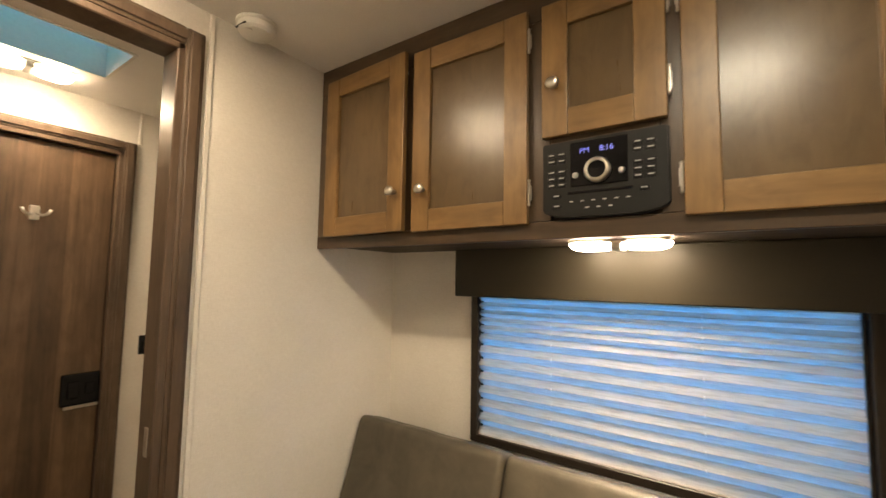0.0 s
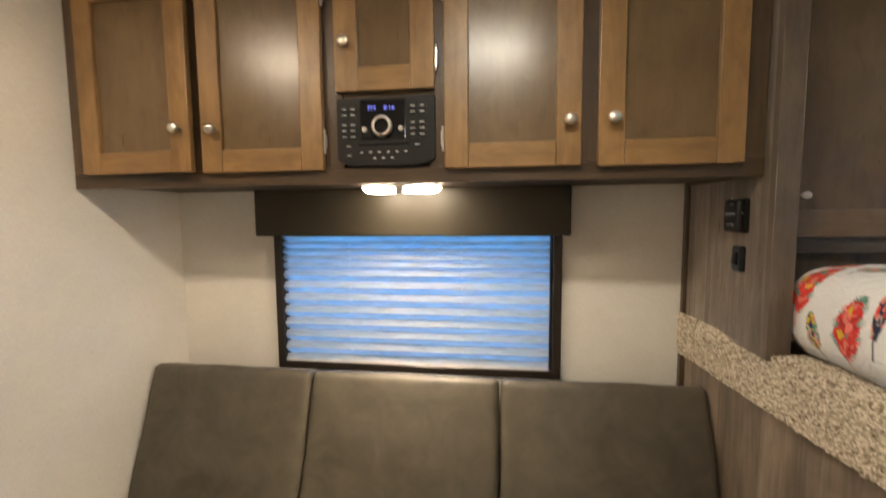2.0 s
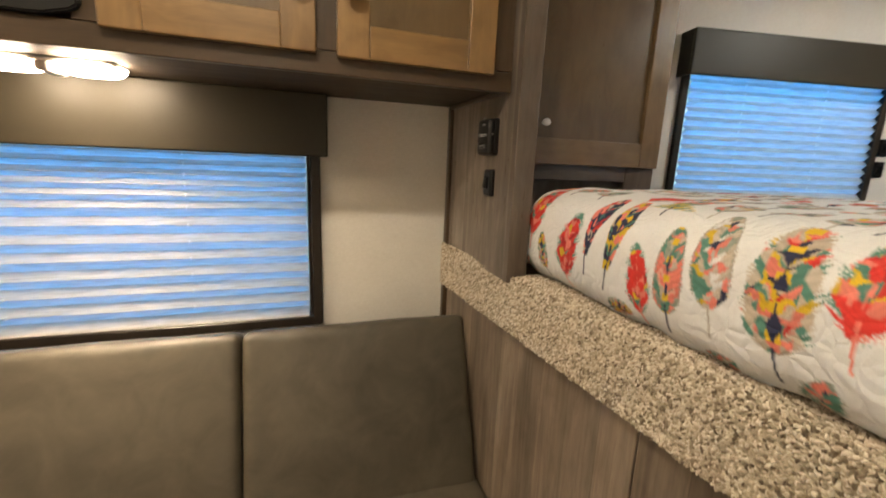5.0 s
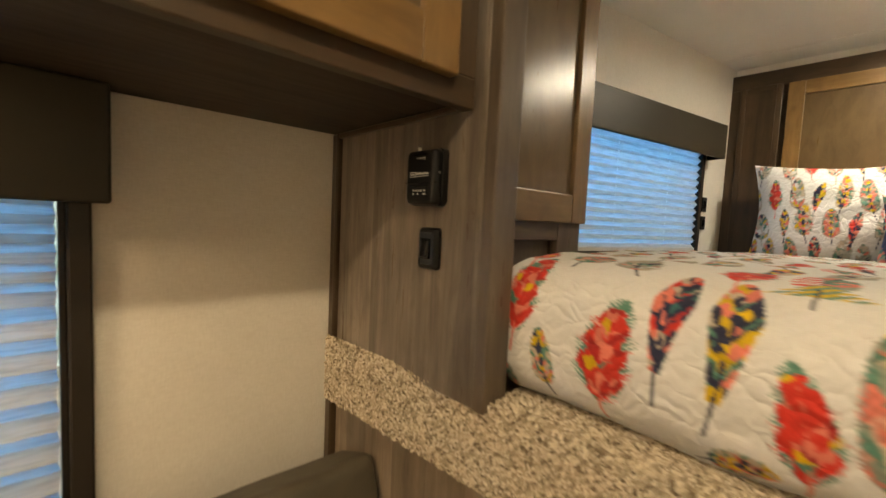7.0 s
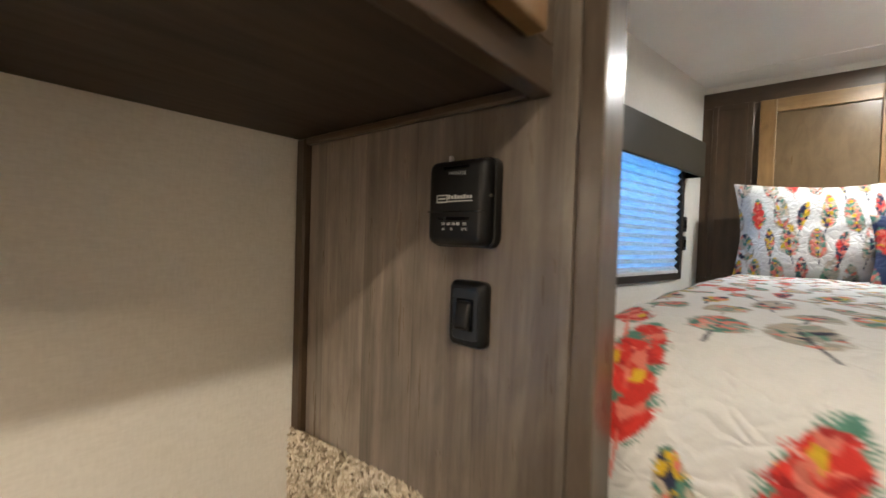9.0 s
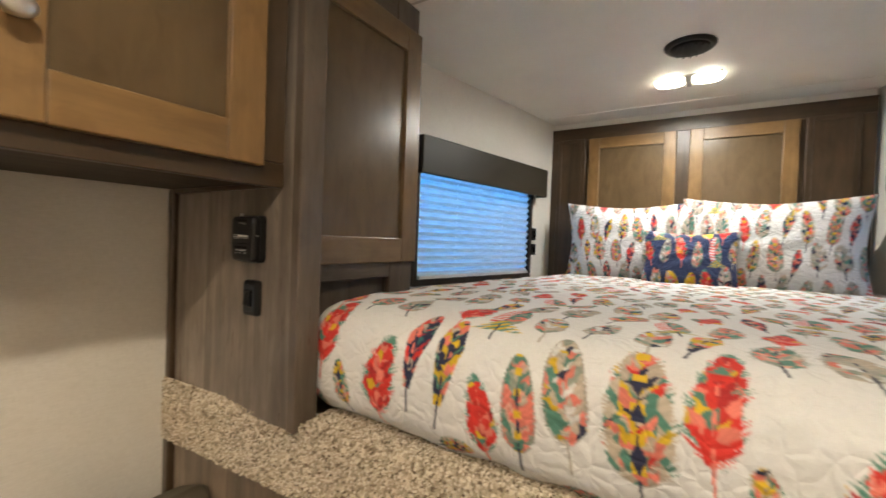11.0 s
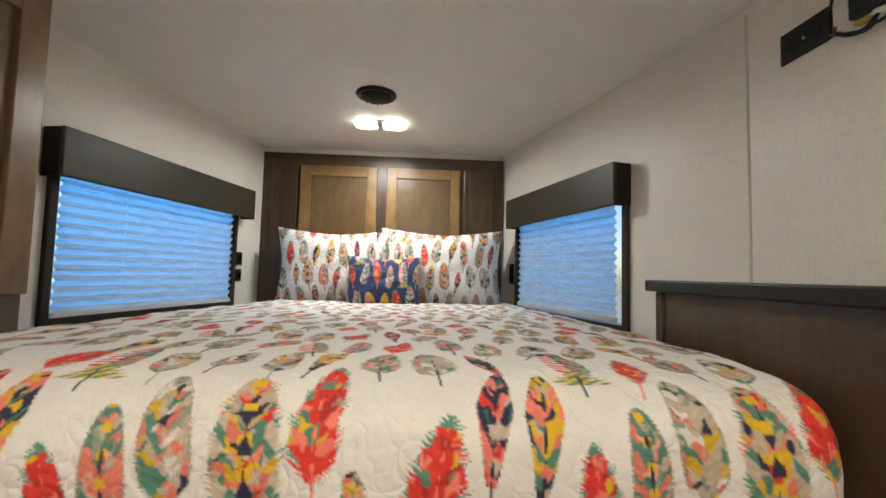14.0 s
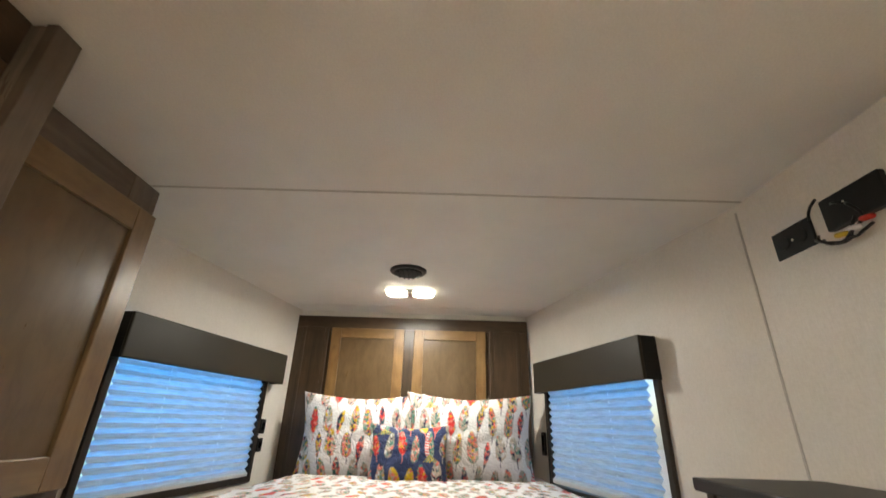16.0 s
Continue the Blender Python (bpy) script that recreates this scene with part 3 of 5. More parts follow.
def valance(m, x0, x1, z0, z1, deep, label):
    t = thing("valance", m @ Vector(((x0 + x1) / 2, -deep / 2, z0)), label, "valance", "window valances")
    part("front_board", box(x0, x1, -deep, -deep + 0.014, z0, z1, 0.005, 3, m=m), VALANCE, t)
    for a, b in ((x0 + 0.0005, x0 + 0.013), (x1 - 0.013, x1 - 0.0005)):
        part("end_board", box(a, b, -deep + 0.012, -0.0005, z0 + 0.001, z1 - 0.001, 0.003, 2, m=m), CHARCOAL, t, "near-black end cap")
    part("top_board", box(x0 + 0.012, x1 - 0.012, -deep + 0.012, -0.0005, z1 - 0.012, z1 - 0.001, m=m), VALANCE, t)
    return t


def daylight(m, x0, x1, z0, z1, watts):
    """Sky light in a window's opening, just outside the glass."""
    d = bpy.data.lights.new("window_daylight", "AREA")
    d.shape, d.size, d.size_y, d.energy, d.color = "RECTANGLE", (x1 - x0) * 1.6, 0.6, watts, SKY_TINT
    ob = new("window_daylight", d)
    c = Vector(((x0 + x1) / 2, 0, (z0 + z1) / 2))
    ob.matrix_world = look(m @ (c + Vector((0, 0.50, 0.72))), m @ c)


window("window_1", M_NORTH, WIN_N, "bronze framed side window behind the sofa")
window("window_2", M_NOSE_N, WIN_NN, "bronze framed nose window beside the bed")
window("window_3", M_NOSE_S, WIN_NS, "bronze framed nose window across the bed")
blind(M_NORTH, -0.731, 0.2625, 0.818, 1.40, 0.006, "closed pleated blind glowing blue with daylight above the sofa", 0.047, 1, True, 0.20)
blind(M_NOSE_N, 0.253, 1.085, 1.222, 1.715, 0.0005, "closed pleated blind glowing blue beside the bed", 0.033, 2)
blind(M_NOSE_S, -1.235, -0.486, 1.232, 1.715, 0.0005, "closed pleated blind glowing blue, bright gap at its edge", 0.033, 3)
valance(M_NORTH, -0.800, 0.322, 1.314, 1.4812, 0.060, "dark brown padded valance under the overhead cabinets")
valance(M_NOSE_N, 0.190, 1.150, 1.646, 1.796, 0.075, "dark brown padded valance on the nose wall")
valance(M_NOSE_S, -1.255, -0.405, 1.640, 1.793, 0.075, "dark brown padded valance casting a shadow on the wall")
daylight(M_NORTH, *WIN_N, SKY_GLOW * 1.15)
daylight(M_NOSE_N, *WIN_NN, SKY_GLOW * 1.25)
daylight(M_NOSE_S, *WIN_NS, SKY_GLOW * 1.25)


# ---- lamps ----
def twin_lamp(at, spin, label, watts, lens, spread=175, drop=0.026, tilt=0.0):
    """Two lit frosted lenses on a white base with a dark bridge between, fixed under a ceiling or shelf."""
    x, y, z = at
    m = pose(x, y, z, 0, 0, spin)
    t = thing("twin_ceiling_lamp", at, label, "ceiling light", "twin lamps")
    part("base", box(-0.120, 0.120, -0.038, 0.038, -0.010, 0, 0.004, 2, m=m), WHITE, t)
    for sgn in (-1, 1):
        part("lens", lens_shape(0.114, 0.088, drop, m @ pose(sgn * 0.066, 0, -0.009)), lens, t, "lit frosted lens", True)
        d = bpy.data.lights.new("lamp_light", "AREA")
        d.shape, d.size, d.size_y, d.energy, d.spread = "ELLIPSE", 0.094, 0.064, watts, radians(spread)
        d.color = SOFT_WHITE if lens is LENS_BED else HALF_WARM if lens is LENS_SOFT else WARM
        new("lamp_light", d).matrix_world = m @ pose(sgn * 0.066, 0, -0.0115 - drop - 0.034 * math.sin(radians(abs(tilt))), tilt)
    part("bridge", box(-0.013, 0.013, -0.040, 0.040, -0.028, -0.008, 0.006, 3, m=m), RAIL, t)
    return t


twin_lamp((2.215, 0.40, CEILING), 90, "lit twin dome lamp on the ceiling over the bed", BED_W, LENS_BED, drop=0.017)
twin_lamp((-0.215, 1.160, 1.4815), 0, "lit twin dome lamp under the overhead cabinets", SHELF_W, LENS_SHELF, 100, 0.018, -22)
twin_lamp((-1.955, 0.345, CEILING), 90, "lit twin dome lamp on the bathroom ceiling", BATH_W, LENS_WARM)
twin_lamp((0.07, 0.22, CEILING), 0, "lit twin dome lamp on the living area ceiling", LIVING_W, LENS_SOFT)
twin_lamp((-0.86, 0.22, CEILING), 0, "lit twin dome lamp on the living area ceiling", LIVING_W * 0.75, LENS_WARM)

_v = thing("ceiling_vent", (1.905, 0.388, CEILING), "round black ceiling air vent above the bed", "air vent")
part("rim", turned([(0.060, 0), (0.081, 0), (0.081, -0.004), (0.076, -0.010), (0.064, -0.012), (0.060, -0.006)], pose(1.905, 0.388, CEILING), 40), BLACK, _v, smooth=True)
part("bowl", turned([(0.062, -0.003), (0.058, -0.016), (0.030, -0.020), (0.001, -0.021)], pose(1.905, 0.388, CEILING), 32), VENT, _v)
for _i in range(5):
    _d = -0.04 + 0.02 * _i
    _h = math.sqrt(0.056 ** 2 - _d ** 2)
    part("slat", box(1.905 - _h, 1.905 + _h, 0.388 + _d - 0.002, 0.388 + _d + 0.004, CEILING - 0.0225, CEILING - 0.014, 0.001), VENT, _v)

_sd = thing("smoke_detector", (-1.085, 0.660, CEILING), "round white smoke detector on the ceiling", "smoke detector")
part("base", turned([(0.055, 0), (0.055, -0.008), (0.052, -0.010)], pose(-1.085, 0.660, CEILING), 36), WHITE, _sd, smooth=True)
part("cover", turned([(0.050, -0.009), (0.050, -0.026), (0.044, -0.034), (0.020, -0.037), (0.001, -0.037)], pose(-1.085, 0.660, CEILING), 36), WHITE, _sd)
part("test_button", turned([(0.008, -0.036), (0.008, -0.040), (0.001, -0.040)], pose(-1.072, 0.632, CEILING), 16), WHITE, _sd)
part("slot", box(-1.110, -1.060, 0.6100, 0.6150, CEILING - 0.0275, CEILING - 0.0255), CHARCOAL, _sd)


# ---- cabinets ----
def knob(m, parent, k=1.0):
    """A small nickel knob that stands out along local -y."""
    return part("knob", turned([(0.007, 0), (0.006, 0.010), (0.008, 0.014), (0.015, 0.019), (0.016, 0.024), (0.012, 0.028), (0.001, 0.029)], m @ pose(0, 0, 0, 90) @ Matrix.Diagonal((1.02 * k, 0.84 * k, k, 1)), 20), NICKEL, parent, "satin nickel knob", True)


def hinge(m, parent):
    bm = turned([(0.0030, -0.026), (0.0034, -0.022), (0.0034, 0.022), (0.0030, 0.026)], m, 12)
    turned([(0.0015, -0.032), (0.0042, -0.029), (0.003, -0.026)], m, 12, bm)
    turned([(0.003, 0.026), (0.0042, 0.029), (0.0015, 0.032)], m, 12, bm)
    box(0.001, 0.005, 0.003, 0.006, -0.018, 0.018, 0.0008, bm=bm, m=m)
    return part("hinge", bm, NICKEL, parent, "nickel barrel hinge")


def shaker_door(parent, m, w, h, rail, mats, name="door", thick=0.018, knob_at=None, hinge_x=None):
    """A five-piece door, front at local y = -thick, corner at the local origin."""
    zmat, xmat, pmat = mats
    bm = box(rail - 0.006, w - rail + 0.006, -0.0075, -0.002, rail - 0.006, h - rail + 0.006, m=m)
    d = part(name, bm, pmat, parent)
    for a, b in ((0, rail), (w - rail, w)):
        part("stile", box(a, b, -thick, 0, 0, h, 0.0028, 2, m=m), zmat, d)
    for a, b in ((0, rail), (h - rail, h)):
        part("rail", box(rail, w - rail, -thick + 0.0004, 0, a, b, 0.0024, 2, m=m), xmat, d)
    if knob_at:
        knob(m @ pose(knob_at[0], -thick, knob_at[1]), d, knob_at[2] if len(knob_at) > 2 else 1.0)
    if hinge_x is not None:
        for hz in (0.075, h - 0.075):
            side = 1 if hinge_x > 0 else -1
            hinge(m @ pose((w + 0.004) if side > 0 else -0.004, -thick + 0.006, hz, 0, 0, 0 if side > 0 else 180), d)
    return d


FACE_Y = 0.952
CAB_Z = 1.470
cab = thing("overhead_cabinet", (-0.225, 1.15, CAB_Z), "dark-stained overhead wall cabinet with five maple doors", "cabinet")
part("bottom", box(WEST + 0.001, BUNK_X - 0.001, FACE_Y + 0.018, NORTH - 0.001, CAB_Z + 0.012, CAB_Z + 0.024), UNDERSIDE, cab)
part("back_cleat", box(WEST + 0.001, BUNK_X - 0.001, NORTH - 0.02, NORTH - 0.001, CAB_Z + 0.0245, CEILING - 0.001), STAIN_X, cab)
part("bottom_rail", box(WEST + 0.001, BUNK_X - 0.001, FACE_Y, FACE_Y + 0.019, CAB_Z, 1.512, 0.002, 2), STAIN_X, cab)
part("top_rail", box(WEST + 0.001, BUNK_X - 0.001, FACE_Y, FACE_Y + 0.019, 2.005, CEILING - 0.001, 0.002, 2), STAIN_X, cab)
for _a, _b in ((WEST + 0.001, -1.08), (-0.758, -0.700), (-0.385, -0.320), (-0.090, -0.035), (0.268, 0.335), (0.630, BUNK_X - 0.001)):
    part("stile", box(_a, _b, FACE_Y + 0.0004, FACE_Y + 0.0186, 1.5125, 2.0045, 0.0012), STAIN_Z, cab)
part("radio_rail", box(-0.3195, -0.0905, FACE_Y + 0.0006, FACE_Y + 0.0184, 1.680, 1.716, 0.0012), STAIN_X, cab)
part("back_panel", box(WEST + 0.002, BUNK_X - 0.002, FACE_Y + 0.022, FACE_Y + 0.026, 1.513, 2.0), STAIN_Z, cab)
OAK = (MAPLE_Z, MAPLE_X, PANEL)
# left end, bottom, width, height, knob, hinge side, ajar degrees
for _x, _z, _w, _h, _k, _hs, _aj in ((-1.097, 1.508, 0.355, 0.530, (0.325, 0.115), None, -2.6), (-0.722, 1.506, 0.350, 0.524, (0.043, 0.115), 1, 0.0), (-0.335, 1.704, 0.260, 0.322, (0.033, 0.118), 1, 0.0),
                                     (-0.050, 1.503, 0.334, 0.518, (0.304, 0.107), -1, 0.0), (0.322, 1.500, 0.326, 0.512, (0.032, 0.110), None, 0.0)):
    shaker_door(cab, pose(_x, FACE_Y - 0.0012, _z, 0, 0, _aj), _w, _h, 0.061, OAK, knob_at=_k, hinge_x=_hs)

# ---- radio ----
RX0, RX1, RZ0, RZ1 = -0.334, -0.074, 1.513, 1.689
radio = thing("wall_radio", (-0.204, FACE_Y, RZ0), "black wall-mount stereo with a lit blue clock and silver dial", "radio")
_bm = bmesh.new()
_face = _bm.faces.new([_bm.verts.new((x, FACE_Y + 0.002, z)) for x, z in ((RX0, RZ1), (RX0, RZ0 + 0.018), (RX0 + 0.012, RZ0 + 0.010), (RX0 + 0.050, RZ0), (RX1 - 0.050, RZ0), (RX1 - 0.012, RZ0 + 0.010), (RX1, RZ0 + 0.018), (RX1, RZ1))])
_up = bmesh.ops.extrude_face_region(_bm, geom=[_face])["geom"]
bmesh.ops.translate(_bm, vec=(0, -0.016, 0), verts=[g for g in _up if isinstance(g, bmesh.types.BMVert)])
bmesh.ops.recalc_face_normals(_bm, faces=_bm.faces[:])
bmesh.ops.bevel(_bm, geom=_bm.edges[:], offset=0.003, segments=2, affect="EDGES")
part("body", _bm, CHARCOAL, radio)
part("fascia", box(-0.270, -0.150, FACE_Y - 0.0165, FACE_Y - 0.012, 1.582, 1.682, 0.002), BLACK_GLOSS, radio, "gloss black display window")
part("disc_slot", box(-0.276, -0.142, FACE_Y - 0.0155, FACE_Y - 0.012, 1.566, 1.572, 0.001), BLACK_GLOSS, radio)
lettering("clock_digits", "PM", 0.017, pose(-0.238, FACE_Y - 0.0172, 1.660, 90), BLUE_LCD, radio)
lettering("clock_digits", "8:16", 0.017, pose(-0.192, FACE_Y - 0.0172, 1.660, 90), BLUE_LCD, radio)
_kn = part("dial_ring", turned([(0.027, 0), (0.027, 0.012), (0.024, 0.016), (0.019, 0.016), (0.019, 0.010)], pose(-0.210, FACE_Y - 0.016, 1.613, 90), 36), NICKEL, radio, "silver volume ring", True)
part("dial_cap", turned([(0.0188, 0.0), (0.0188, 0.012), (0.001, 0.013)], pose(-0.210, FACE_Y - 0.016, 1.613, 90), 28), BLACK_GLOSS, radio)
for _bx in (-0.258, -0.162):
    part("side_button", turned([(0.007, 0), (0.006, 0.005), (0.001, 0.0055)], pose(_bx, FACE_Y - 0.0165, 1.607, 90), 14), NICKEL, radio)
for _col, _zs in ((-0.312, (1.660, 1.645, 1.620, 1.605, 1.590)), (-0.289, (1.660, 1.645, 1.620, 1.605, 1.590)), (-0.301, (1.565, 1.542)), (-0.131, (1.663, 1.648, 1.622, 1.607, 1.592)), (-0.107, (1.663, 1.648, 1.622, 1.607, 1.592)), (-0.120, (1.566,))):
    for _zz in _zs:
        _bt = part("button", box(_col - 0.0095, _col + 0.0095, FACE_Y - 0.0165, FACE_Y - 0.013, _zz - 0.006, _zz + 0.004, 0.0012), BLACK, radio)
        part("button_mark", box(_col - 0.006, _col + 0.006, FACE_Y - 0.0172, FACE_Y - 0.016, _zz - 0.0012, _zz + 0.0012), INK, _bt)
for _i in range(6):
    _c = -0.268 + _i * 0.0235
    part("preset_mark", box(_c - 0.004, _c + 0.004, FACE_Y - 0.0148, FACE_Y - 0.0135, 1.5485, 1.551), INK, radio)
for _i in range(3):
    _c = -0.234 + _i * 0.024
    part("preset_mark", box(_c - 0.004, _c + 0.004, FACE_Y - 0.0148, FACE_Y - 0.0135, 1.533, 1.536), INK, radio)


# ---- bunk and tower ----
bunk = thing("bunk_platform", (0.75, 0.0, 0), "raised bunk platform faced with grey-brown wood-look panels", "bunk")
for _a, _b in ((0.5275, NORTH - 0.026), (-0.10, 0.5245), (-0.6295, -0.103)):
    part("face_panel", box(BUNK_X, BUNK_X + 0.018, _a, _b, 0.0, BUNK_Z - 0.128, 0.0015, m=M_BUNK), LAMINATE, bunk)
part("end_strip", box(BUNK_X - 0.012, BUNK_X + 0.018, NORTH - 0.025, NORTH - 0.001, 0.0, BUNK_Z - 0.128, 0.003), STAIN_Z, bunk)
part("joint_backing", box(BUNK_X + 0.018, BUNK_X + 0.022, -0.60, NORTH - 0.012, 0, BUNK_Z - 0.14, m=M_BUNK), BLACK, bunk)
part("deck", box(BUNK_X + 0.160, 2.80, -0.62, NORTH - 0.002, BUNK_Z - 0.06, BUNK_Z - 0.012), CARPET, bunk)

tower = thing("tower_cabinet", (0.95, 1.2, BUNK_Z - 0.012), "tall dark wood wardrobe with one maple-framed door on the bunk", "cabinet")
part("side_panel", box(BUNK_X, BUNK_X + 0.018, 0.9275, NORTH - 0.024, BUNK_Z - 0.011, CEILING - 0.001, 0.0018), TOWER_END, tower, "grey-brown wood-look end panel with dark streaks")
part("bottom_cleat", box(BUNK_X - 0.010, BUNK_X - 0.0005, FACE_Y + 0.02, NORTH - 0.025, CAB_Z + 0.001, CAB_Z + 0.0115, 0.002), STAIN_Y, tower)
part("wall_strip", box(BUNK_X - 0.010, BUNK_X + 0.018, NORTH - 0.0235, NORTH - 0.001, BUNK_Z - 0.011, CAB_Z + 0.0115, 0.003), STAIN_Z, tower)
part("corner_post", box(BUNK_X - 0.0025, BUNK_X + 0.048, 0.905, 0.9265, BUNK_Z - 0.011, CEILING - 0.001, 0.002, 2), POST_Z, tower)
part("inner_cheek", box(BUNK_X + 0.0185, BUNK_X + 0.048, 0.9275, 1.115, BUNK_Z - 0.011, CEILING - 0.001, 0.002), POST_Z, tower)
M_T = pose(BUNK_X + 0.0485, 1.095, 0)
TW = 0.528
for _a, _b in ((0, 0.034), (TW - 0.105, TW)):
    part("stile", box(_a, _b, 0, 0.019, BUNK_Z - 0.011, 2.099, 0.002, m=M_T), POST_Z, tower)
for _lo, _hi in ((2.0, 2.0985), (1.276, 1.325)):
    part("rail", box(0.0345, TW - 0.1055, 0.0003, 0.0187, _lo, _hi, 0.002, m=M_T), POST_X, tower)
part("niche_back", box(0.034, TW - 0.10, 0.030, 0.036, BUNK_Z - 0.011, 1.99, m=M_T), POST_Z, tower)
part("back_side", box(TW - 0.019, TW - 0.0005, 0.020, 0.252, BUNK_Z - 0.011, 2.0985, m=M_T), POST_Z, tower)
# maple again, its colour toned for the weaker light on this door
_tz, _tx = wood("dimmed_tower_stile", (0.165, 0.104, 0.050), (0.235, 0.155, 0.080), "z", 0.30, streak=0.5), wood("dimmed_tower_rail", (0.165, 0.104, 0.050), (0.235, 0.155, 0.080), "x", 0.30, streak=0.5)
shaker_door(tower, M_T @ pose(0.026, -0.0008, 1.320), TW - 0.032, 0.692, 0.070, (_tz, _tx, PANEL), knob_at=(0.090, 0.108, 0.72))

ther = thing("thermostat", (BUNK_X, 1.043, 1.335), "black wall thermostat with a slider on the wood panel", "thermostat")
M_TH = pose(BUNK_X, 1.0385, 1.378, 0, 0, -90)
part("back_plate", rounded_slab(0.077, 0.088, 0.010, ((-0.001, 0), (0.010, 0.0004), (0.0108, 0.0012)), M_TH), BLACK, ther, smooth=False)
part("cover", rounded_slab(0.0735, 0.0860, 0.010, ((0.0105, 0.0), (0.019, 0.0016), (0.0225, 0.0030), (0.0245, 0.0060), (0.0250, 0.0095)), M_TH), BLACK, ther, smooth=True)
part("cover_joint", box(-0.0345, 0.0345, -0.0252, -0.0150, -0.0094, -0.0084, 0.0003, m=M_TH), BLACK_GLOSS, ther)
part("slider_slot", box(-0.0205, 0.0185, -0.0256, -0.0240, -0.0175, -0.0142, m=M_TH), BLACK_GLOSS, ther)
part("slider", box(-0.0120, -0.0092, -0.0275, -0.0250, -0.0185, -0.0145, 0.0005, m=M_TH), CHARCOAL, ther)
for _i in range(8):
    part("badge_bar", box(-0.0075 + _i * 0.0037, -0.0051 + _i * 0.0037, -0.0254, -0.0248, 0.0032, 0.0074 if _i in (0, 2, 5) else 0.0062, m=M_TH), INK, ther)
part("badge_line", box(-0.0075, 0.0215, -0.0254, -0.0248, 0.0006, 0.0015, m=M_TH), INK, ther)
_bm = bmesh.new()
for _b in ((-0.0225, -0.0085, 0.0066, 0.0077), (-0.0225, -0.0085, -0.0002, 0.0009), (-0.0225, -0.0212, 0.0009, 0.0066), (-0.0098, -0.0085, 0.0009, 0.0066), (-0.0195, -0.0115, 0.0030, 0.0046)):
    box(_b[0], _b[1], -0.0254, -0.0248, _b[2], _b[3], bm=_bm, m=M_TH)
part("badge_mark", _bm, INK, ther)
lettering("scale_numbers", "50  60 70 80   90", 0.0044, M_TH @ pose(0.0, -0.0254, -0.0212, 90), INK, ther)
lettering("scale_numbers", "10       21          32\u00b0C", 0.0036, M_TH @ pose(0.001, -0.0254, -0.0262, 90), INK, ther)
part("top_slot", box(-0.0150, 0.0165, -0.0250, -0.0238, 0.0320, 0.0350, m=M_TH), BLACK_GLOSS, ther)
part("top_line", box(-0.0205, 0.0225, -0.0246, -0.0240, 0.0306, 0.0311, m=M_TH), INK, ther)
for _i in range(8):
    part("grille_slot", box(-0.0075 + _i * 0.0027, -0.0067 + _i * 0.0027, -0.0254, -0.0246, 0.0305 - 0.0028 - 0.0003 * _i, 0.0298, m=M_TH), INK, ther)
part("lever", box(-0.0130, -0.0100, -0.0200, -0.0140, 0.0400, 0.0470, 0.001, m=M_TH), WHITE, ther)
part("side_screw", turned([(0.0016, 0), (0.0016, 0.001), (0.0004, 0.0012)], M_TH @ pose(0.0360, -0.016, 0.006, 0, 90), 10), NICKEL, ther)

rock = thing("rocker_switch", (BUNK_X, 1.0315, 1.235), "black single rocker switch below the thermostat", "light switch")
M_RK = pose(BUNK_X, 1.0315, 1.2675, 0, 0, -90)
part("plate", rounded_slab(0.0455, 0.0670, 0.0075, ((-0.001, 0), (0.0050, 0.0002), (0.0085, 0.0016), (0.0105, 0.0042), (0.0108, 0.0060)), M_RK), BLACK, rock, smooth=True)
part("bezel", rounded_slab(0.0310, 0.0510, 0.0045, ((0.0090, 0), (0.0112, 0.0), (0.0118, 0.0008)), M_RK), BEZEL, rock)
part("rocker_frame", rounded_slab(0.0215, 0.0320, 0.0025, ((0.0110, 0), (0.0124, 0.0), (0.0128, 0.0005)), M_RK), BLACK_GLOSS, rock)
_bm = rounded_slab(0.0175, 0.0280, 0.0030, ((0.0, 0), (0.0035, 0.0), (0.0052, 0.0012), (0.0056, 0.0030)), M_RK @ pose(0, -0.0122, -0.0005, -11))
part("rocker", _bm, BLACK, rock, smooth=True)

carpet = thing("bunk_carpet", (BUNK_X, 0.3, BUNK_Z - 0.14), "tan flecked berber carpet wrapped over the bunk edge", "carpet")
part("backing", box(BUNK_X - 0.014, BUNK_X - 0.001, -0.60, NORTH - 0.004, BUNK_Z - 0.134, BUNK_Z, 0.006, 2, m=M_BUNK), CARPET, carpet)
part("ledge", box(BUNK_X - 0.004, 0.90, -0.60, 0.900, BUNK_Z - 0.012, BUNK_Z - 0.001, m=M_BUNK), CARPET, carpet)


